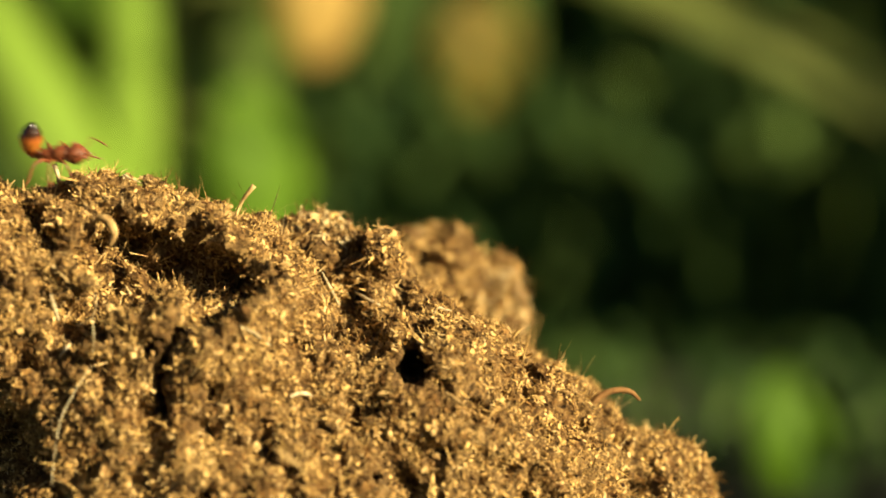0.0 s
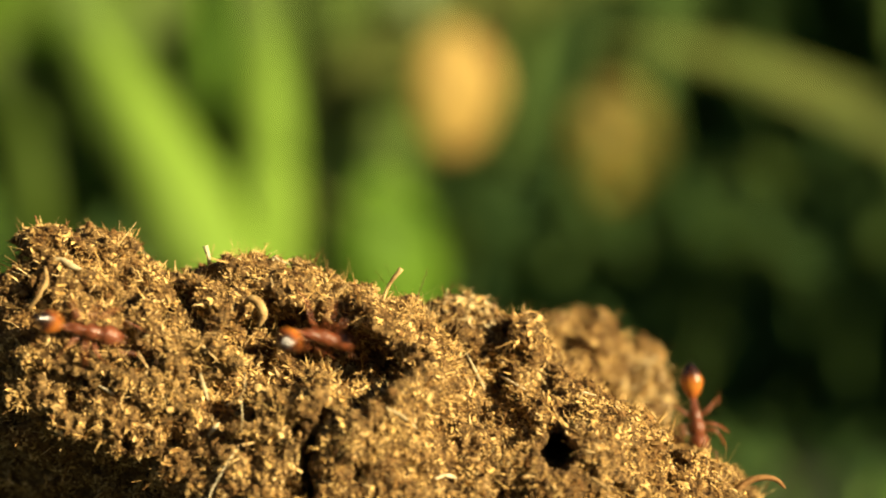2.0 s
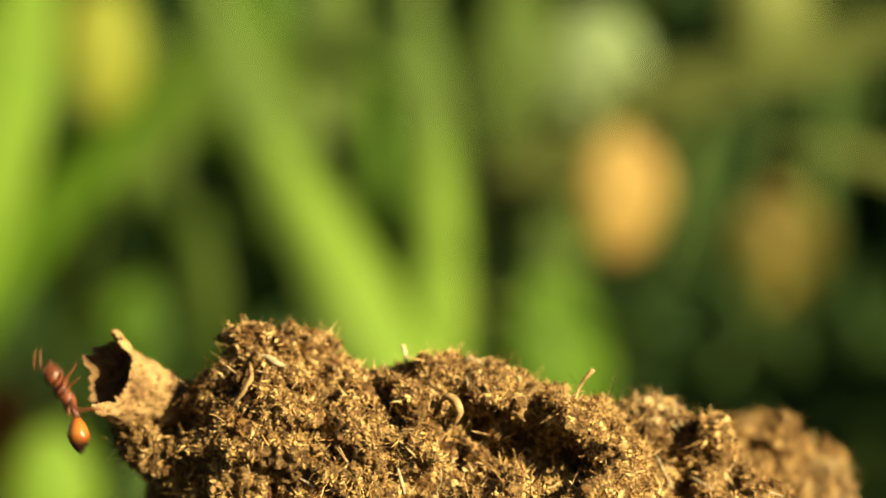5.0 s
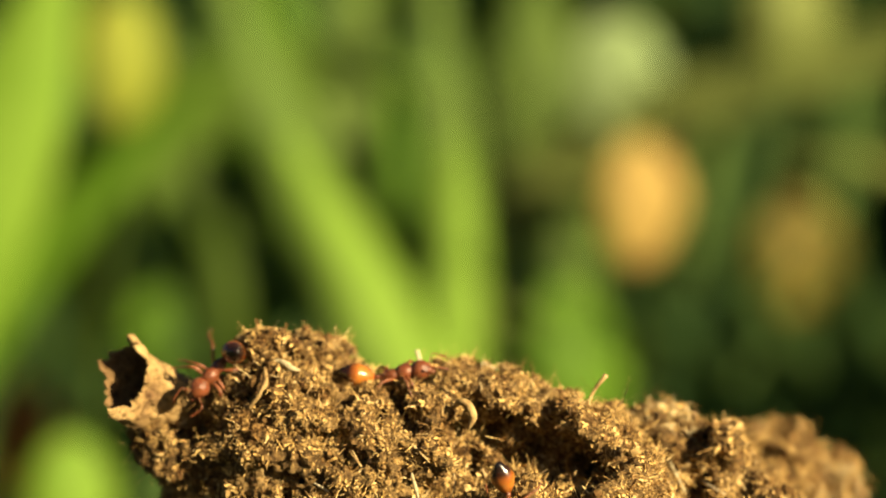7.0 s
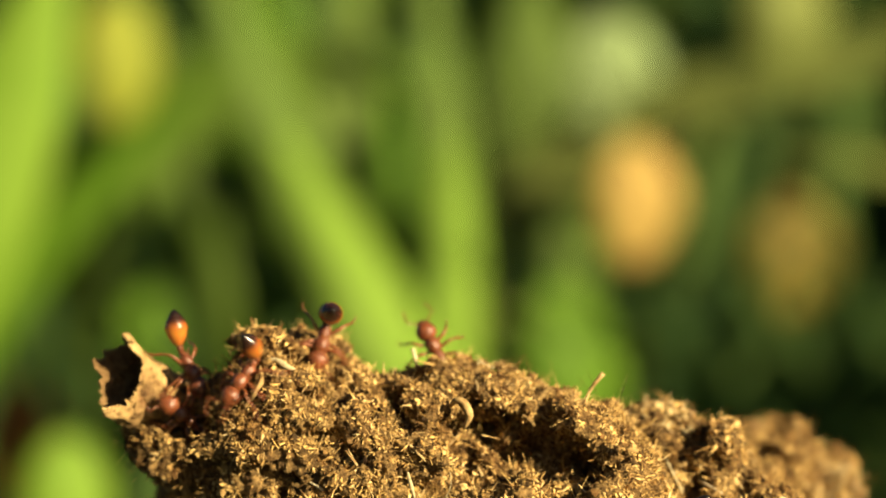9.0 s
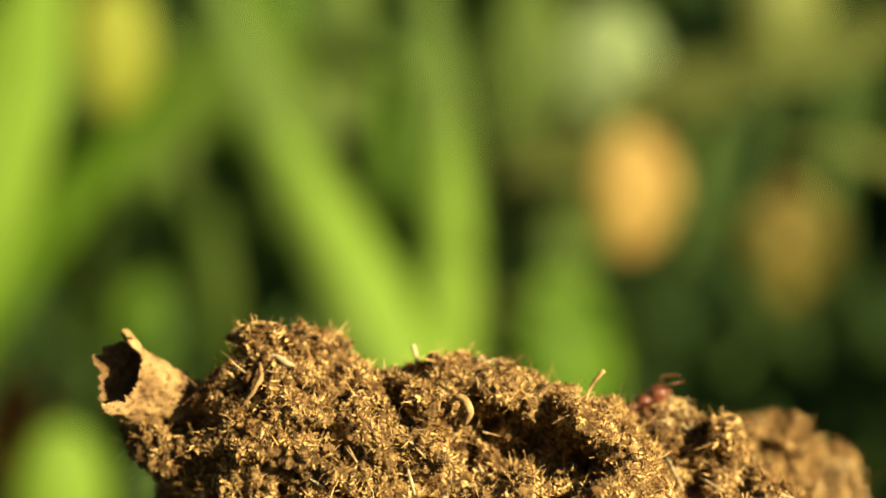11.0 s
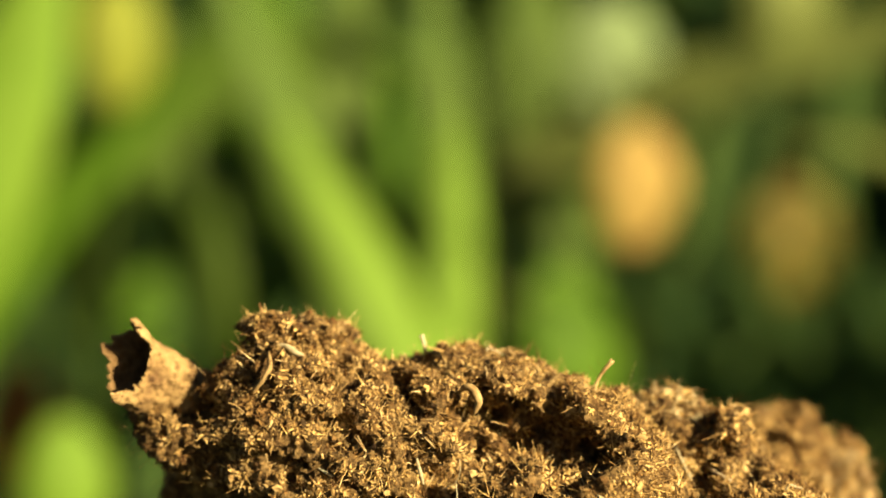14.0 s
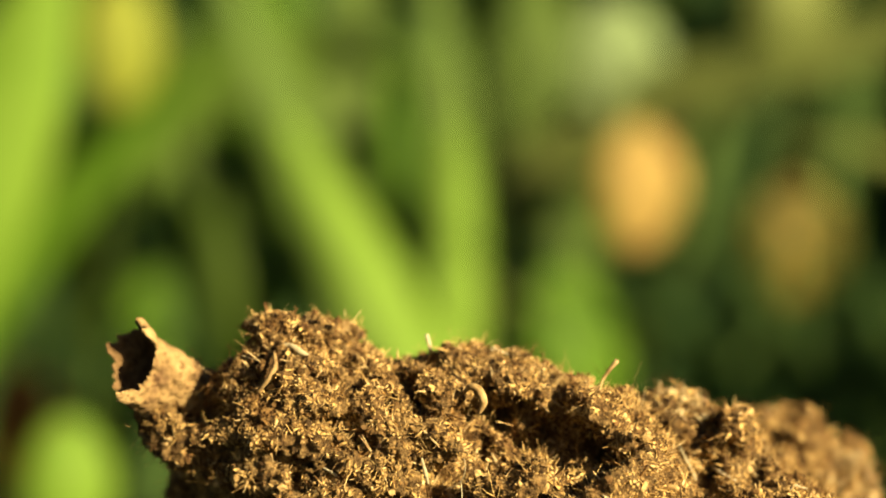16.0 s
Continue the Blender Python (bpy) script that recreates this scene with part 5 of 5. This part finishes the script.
    run(ANTS[3], [
        (0, 0.00, 26.00, -14.00, -98, -3, -17),
        (1.55, 0.00, 26.10, -12.00, -82, 2, -17),
        (1.633, 1.44, 23.42, -9.79, -26, 7, -1),
        (1.7, 2.58, 21.28, -8.03, 18, -0, 11),
        (1.8, 3.36, 21.28, -7.96, -3, 9, 3),
        (1.867, 5.14, 20.75, -10.13, 19, 54, 4),
        (1.9, 6.03, 20.49, -11.22, 51, 74, 28),
        (2.0, 5.43, 10.23, -12.18, 13, 66, -72),
        (2.033, 6.12, 10.04, -12.74, 15, 56, -42),
        (2.1, 7.51, 9.66, -13.86, -1, 39, 2),
        (2.2, 7.93, 9.51, -14.43, 27, 37, 12),
        (2.3, 10.60, 10.10, -14.67, -1, 35, 3),
        (2.333, 10.89, 10.26, -15.46, 20, 39, -9),
        (2.4, 11.48, 10.59, -17.04, 63, 55, -26),
        (2.533, 8.98, 15.19, -16.36, 110, 50, 64),
        (2.667, 6.49, 19.80, -15.68, 115, 22, 119),
        (2.8, 4.00, 24.40, -15.00, 93, 1, 166),
        (3.0, 2.80, 14.56, -12.69, 47, -19, 169),
        (3.2, 1.60, 4.72, -10.37, -6, -30, -173),
        (3.4, 1.10, 15.59, -10.09, -63, -20, -156),
        (3.5, 0.16, 15.17, -9.48, -54, -17, -158),
        (3.6, -0.76, 16.57, -8.17, -27, -13, -178),
        (3.667, -2.20, 20.58, -9.87, 22, -2, -174),
        (3.75, -4.00, 25.60, -12.00, 84, 2, -160),
        (3.8, -4.98, 19.45, -10.17, 31, 8, -178),
        (3.867, -6.29, 11.24, -7.74, -39, -9, 165),
        (3.9, -6.94, 7.14, -6.52, -73, -26, 170),
        (4.0, -5.86, 6.39, -7.05, -48, 19, -157),
        (4.033, -5.89, 6.91, -6.69, -55, -23, 178),
        (4.067, -5.91, 7.43, -6.33, -32, -63, 136),
        (4.1, -5.94, 7.95, -5.97, 56, -55, 32),
        (4.2, -5.77, 9.18, -5.47, 36, -6, 18),
        (4.3, -4.46, 9.20, -5.82, 59, 6, 18),
        (4.4, -3.30, 7.35, -6.14, -3, 0, 7),
        (4.433, -2.21, 16.42, -8.93, -39, 4, -0),
        (4.47, -1.00, 26.40, -12.00, -79, 2, -9),
        (6.9, -4.00, 25.60, -12.00, -84, -2, 20),
        (7.067, -6.57, 14.00, -8.26, -25, 8, 13),
        (7.2, -8.62, 4.71, -5.27, 24, 18, 16),
        (7.3, -8.23, 4.71, -5.39, -0, 25, 8),
        (7.333, -7.89, 6.17, -5.53, 25, 27, 1),
        (7.4, -7.21, 9.09, -5.82, 78, 37, -7),
        (7.5, -7.00, 3.32, -6.64, 41, 52, -19),
        (7.6, -8.32, 0.85, -6.68, -60, 56, -145),
        (7.7, -8.60, -0.84, -7.81, 31, 68, -46),
        (7.8, -7.83, -0.71, -8.17, 4, 73, -71),
        (7.9, -8.67, -1.56, -8.81, -42, 62, -134),
        (8.0, -10.60, -2.28, -9.75, -53, 25, -163),
        (8.1, -10.78, -2.47, -11.77, 167, 86, 72),
        (8.4, -7.18, 7.02, -12.51, -169, 44, 52),
        (8.7, -3.59, 16.51, -13.26, -140, 10, 23),
        (9, 0.00, 26.00, -14.00, -98, -3, -17),
        (11.1, -2.00, 26.40, -12.00, -79, -1, 6),
        (11.2, -1.95, 23.41, -9.56, -41, -2, 7),
        (11.3, -1.90, 20.42, -7.11, -4, -3, 8),
        (11.4, -0.15, 17.36, -7.97, 24, 17, 11),
        (11.5, 1.68, 17.44, -9.29, 52, 31, 22),
        (11.6, 2.34, 20.24, -8.72, 50, -31, 24),
        (11.7, 2.64, 21.26, -7.86, 19, -2, 14),
        (11.8, 2.82, 23.33, -10.93, -38, 6, -0),
        (11.9, 3.00, 25.40, -14.00, -96, -1, -15),
        (12.467, 1.00, 25.63, -13.33, -120, 55, -24),
        (13.033, -1.00, 25.87, -12.67, 108, 60, -145),
        (13.6, -3.00, 26.10, -12.00, 79, 4, -159),
        (13.667, -4.85, 18.16, -9.39, 11, 5, 176),
        (13.7, -5.77, 14.18, -8.09, -21, -4, 167),
        (13.75, -7.15, 8.23, -6.13, -71, -24, 167),
        (13.8, -7.48, 9.07, -6.11, -80, -27, 174),
        (13.867, -8.05, 5.22, -5.97, -33, -22, -176),
        (13.9, -8.33, 3.30, -5.89, -10, -22, -170),
        (13.967, -8.22, 9.87, -7.93, -28, -25, -111),
        (14.033, -8.11, 16.43, -9.96, -40, -12, -55),
        (14.1, -8.00, 23.00, -12.00, -36, 4, -3),
        (16, -5.00, 24.60, -12.00, -86, -2, 20)], [(1.55, 4.47), (6.9, 9), (11.1, 14.1)],
        [(0, 50), (1.9, 25), (3.9, 70), (4.0, 85), (7.5, 65), (16, 50)])
    run(ANTS[4], [
        (0, -14.00, 22.10, -12.00, -35, -12, 8),
        (6.6, -14.00, 11.00, -8.00, -47, 2, -3),
        (6.8, -16.43, 6.63, -6.31, -10, -3, 2),
        (7.0, -18.87, 2.27, -4.62, 27, -10, 3),
        (7.3, -17.32, 0.72, -5.71, 48, 5, -8),
        (7.333, -16.39, 1.00, -6.06, 86, 8, -0),
        (7.4, -14.54, 1.56, -6.76, 160, -3, 12),
        (7.5, -12.75, 0.37, -6.82, 97, -5, -7),
        (7.6, -10.23, 0.90, -6.12, 44, -9, 20),
        (7.667, -10.76, 1.86, -5.60, 27, -60, 62),
        (7.7, -11.03, 2.33, -5.34, -32, -69, 131),
        (7.8, -11.28, 3.79, -4.95, -57, -53, 162),
        (7.867, -11.59, 4.70, -4.20, -18, -24, 175),
        (7.9, -11.74, 5.16, -3.82, 1, -15, -172),
        (8.0, -13.03, 5.35, -3.86, 1, -14, -173),
        (8.1, -16.62, 4.91, -3.51, 2, -6, -173),
        (8.2, -18.94, 4.54, -3.70, 2, 15, -172),
        (8.267, -20.78, 4.33, -3.27, -49, 1, -166),
        (8.3, -21.70, 4.22, -3.06, -74, -3, -159),
        (8.367, -22.30, 6.54, -4.75, 9, -23, -162),
        (8.4, -22.60, 7.70, -5.60, 55, -26, -173),
        (8.5, -22.40, 7.40, -5.20, 51, -28, -176),
        (8.533, -22.29, 5.87, -4.48, 21, -30, -170),
        (8.6, -22.07, 2.82, -3.05, -40, -25, -159),
        (8.7, -22.87, 2.64, -2.65, -17, -19, -166),
        (8.8, -23.94, 1.78, -2.67, -25, -2, -171),
        (8.9, -23.68, 2.67, -2.40, -34, -1, -161),
        (8.933, -23.25, 2.50, -2.62, -43, 21, -148),
        (9.0, -22.37, 2.17, -3.06, -44, 70, -118),
        (9.1, -21.69, 2.76, -3.34, 5, 76, -64),
        (9.167, -22.27, 5.09, -4.52, -21, 36, -45),
        (9.25, -23.00, 8.00, -6.00, -62, 3, -5),
        (12, -16.00, 10.90, -8.00, -59, -2, 4),
        (14.2, -15.00, 9.50, -6.00, -45, 3, -3),
        (14.267, -14.86, 8.08, -5.31, -41, -20, -54),
        (14.333, -14.73, 6.67, -4.62, -18, -30, -115),
        (14.4, -14.59, 5.25, -3.93, 2, -12, -173),
        (14.5, -17.88, 3.62, -3.86, -13, 12, -175),
        (14.6, -18.74, 4.56, -3.86, 2, 16, -172),
        (14.633, -18.99, 4.55, -3.91, -17, 26, -160),
        (14.7, -19.47, 4.51, -4.02, -54, 54, -145),
        (14.733, -18.73, 3.55, -4.29, 8, 64, -73),
        (14.8, -17.26, 1.62, -4.84, 52, 9, -7),
        (14.9, -13.77, 3.11, -4.54, 18, 10, 6),
        (15.0, -11.46, 1.87, -5.47, 54, 39, -17),
        (15.1, -7.14, -0.92, -9.22, 47, 56, 3),
        (15.2, -6.14, -0.07, -9.67, 62, 51, 32),
        (15.3, -4.81, 0.25, -12.44, 49, 48, -24),
        (16, -2.94, -1.34, -14.81, 69, -6, -4)], [(6.6, 9.25), (14.2, 16)],
        [(0, 60), (7.5, 20), (7.8, 70), (8.0, 100), (8.2, 70), (8.5, 90), (9.0, 95), (14.4, 60), (14.6, 85), (16, 55)])
    run(ANTS[5], [
        (0, 2.00, 24.70, -16.00, -119, 11, 19),
        (2.3, 2.00, 24.93, -15.33, -137, 64, -12),
        (4.6, 2.00, 25.17, -14.67, 103, 52, -142),
        (6.9, 2.00, 25.40, -14.00, 96, -1, -165),
        (7.0, -0.06, 18.83, -11.81, 41, 10, -167),
        (7.1, -2.13, 12.25, -9.62, -15, 16, -177),
        (7.2, -4.19, 5.68, -7.42, -71, 7, 170),
        (7.3, -4.45, 6.01, -7.38, -70, 9, 168),
        (7.5, -4.78, 6.15, -7.66, -71, -2, 168),
        (7.6, -6.10, 6.51, -6.94, -48, -1, 179),
        (7.667, -6.73, 3.41, -6.96, -61, 37, -157),
        (7.7, -7.04, 1.86, -6.97, -61, 56, -143),
        (7.733, -6.56, 2.24, -7.39, -43, 68, -100),
        (7.8, -5.59, 2.99, -8.23, 15, 57, 9),
        (7.9, -5.34, 3.18, -8.64, 5, 73, -55),
        (8.0, -5.21, 5.79, -8.70, 30, 67, -57),
        (8.1, -5.06, 5.64, -8.93, 3, 70, -89),
        (8.133, -4.98, 5.61, -8.78, 50, 26, -29),
        (8.167, -4.90, 5.58, -8.63, 49, -26, -8),
        (8.2, -4.82, 5.55, -8.48, -0, -71, 51),
        (8.267, -4.64, 5.28, -8.75, 71, -2, -15),
        (8.3, -4.55, 5.15, -8.88, 80, 38, -17),
        (8.4, -3.74, 4.67, -8.99, 77, 26, -15),
        (8.5, -2.44, 0.61, -11.55, 62, 54, -27),
        (9.0, -4.97, -0.50, -12.32, -59, 56, -137),
        (9.5, -7.50, -1.61, -13.10, -89, 1, -153),
        (9.867, -9.32, 0.04, -10.99, -66, -31, -164),
        (10.2, -10.98, 1.54, -9.07, -26, -52, 165),
        (10.5, -10.13, 0.63, -8.07, 13, -65, 103),
        (10.8, -9.28, -0.29, -7.06, 52, -53, 40),
        (11.0, -7.30, 7.72, -6.40, 18, -32, 7),
        (11.1, -5.15, 16.91, -9.20, -34, -21, 21),
        (11.2, -3.00, 26.10, -12.00, -79, -4, 21),
        (16, 0.00, 26.00, -14.00, -98, -3, -17)], [(6.9, 8.0), (8.2, 11.2)],
        [(0, 55), (7.5, 25), (8.0, 35), (16, 50)])
    run(ANTS[6], [
        (0, -12.00, 19.20, -10.00, -22, -7, 3),
        (2.667, -12.00, 16.00, -9.00, -4, 20, 56),
        (5.333, -12.00, 12.80, -8.00, 31, 19, 118),
        (8.0, -12.00, 9.60, -7.00, 48, -9, 171),
        (8.3, -13.64, 5.33, -4.02, 1, -13, -173),
        (8.4, -14.87, 5.22, -3.63, 2, -13, -172),
        (8.5, -17.81, 4.65, -3.60, 1, 10, -173),
        (8.6, -18.54, 4.56, -3.76, 1, 16, -172),
        (8.7, -18.80, 4.53, -3.85, 1, 16, -172),
        (8.733, -18.60, 4.19, -3.89, -19, -8, 165),
        (8.8, -18.20, 3.52, -3.96, -32, -69, 128),
        (8.9, -17.31, 4.79, -3.50, -29, -67, 128),
        (9.0, -17.17, 4.77, -3.61, -52, -56, 154),
        (9.1, -17.13, 3.48, -3.81, -45, -15, 171),
        (9.167, -16.42, 5.48, -4.54, -21, -26, -158),
        (9.233, -15.71, 7.49, -5.27, -2, -47, -129),
        (9.3, -15.00, 9.50, -6.00, -0, -72, -92),
        (9.6, -15.31, 6.35, -5.05, -11, -25, -39),
        (9.9, -15.62, 3.21, -4.11, 18, 13, 2),
        (10.5, -11.95, 2.51, -5.13, 20, 9, 4),
        (10.9, -10.00, 10.30, -8.00, -33, 8, -5),
        (11.3, -10.67, 9.73, -7.33, -7, 32, 54),
        (11.7, -11.33, 9.17, -6.67, 30, 21, 120),
        (12.1, -12.00, 8.60, -6.00, 39, -12, 170),
        (12.3, -13.10, 5.36, -4.20, 2, -15, -173),
        (12.4, -13.97, 5.32, -3.64, 1, -12, -173),
        (12.5, -16.62, 4.89, -3.51, 1, -6, -173),
        (12.6, -16.52, 4.92, -3.50, 2, -7, -173),
        (12.7, -16.65, 4.61, -3.66, -2, -5, -172),
        (12.8, -16.14, 3.63, -3.86, -15, -8, -170),
        (12.833, -15.33, 3.77, -4.02, -17, 7, -114),
        (12.867, -14.52, 3.91, -4.18, -5, 17, -55),
        (12.9, -13.72, 4.05, -4.33, 10, 11, 5),
        (13.0, -13.12, 3.36, -4.62, 15, 11, 6),
        (13.1, -12.31, 3.57, -4.75, 12, 12, 6),
        (13.2, -11.37, 2.61, -5.20, 18, 9, 5),
        (13.4, -10.00, 9.00, -7.00, -39, 11, -9),
        (16, -12.00, 22.80, -12.00, -36, -7, 5)], [(8.0, 12.5), (12.7, 13.4)],
        [(0, 55), (8.4, 22), (8.8, 0), (9.2, 0), (9.4, 40), (12.5, 100), (12.8, 90), (13.0, 65), (16, 55)])
    run(ANTS[7], [
        (0, -22.00, 16.00, -12.00, -78, 4, -20),
        (6.9, -26.00, 14.80, -8.00, -41, 2, -1),
        (6.967, -26.86, 10.45, -7.49, -33, 28, -40),
        (7.033, -27.72, 6.10, -6.99, -49, 53, -93),
        (7.1, -28.59, 1.75, -6.48, -95, 51, -170),
        (7.3, -29.72, 0.78, -6.86, -171, 70, 131),
        (7.4, -29.88, 0.38, -6.42, -173, 68, 140),
        (7.5, -29.58, 0.46, -5.86, -118, 75, -158),
        (7.6, -30.23, 1.14, -7.57, -158, 67, 131),
        (7.667, -31.40, 5.09, -10.54, -58, 81, -172),
        (7.7, -31.99, 7.06, -12.03, -0, 74, -136),
        (8.0, -31.26, 5.25, -11.84, 102, 38, -42),
        (8.3, -30.53, 3.43, -11.66, 119, -17, -39),
        (8.6, -29.81, 1.62, -11.47, 151, -71, -60),
        (8.8, -29.75, 0.64, -8.38, -31, -69, 115),
        (8.9, -29.06, 1.92, -7.62, 146, -69, -19),
        (8.933, -29.02, 1.81, -7.43, -147, -72, -93),
        (9.0, -28.96, 1.58, -7.05, -109, -35, -148),
        (9.067, -28.00, 0.64, -7.88, -84, 13, 180),
        (9.1, -27.52, 0.17, -8.30, -81, 40, 169),
        (9.2, -29.90, 0.51, -9.16, -83, 63, 167),
        (9.3, -31.14, 6.09, -12.82, 1, 80, -126),
        (9.867, -27.95, 2.57, -12.68, 98, 46, -22),
        (10.4, -24.95, -0.74, -12.54, 100, 2, -11),
        (16, -21.51, -0.39, -15.72, 94, -0, -10)], [(6.9, 10.4)],
        [(0, 50), (7.5, 20), (16, 45)])


motions()
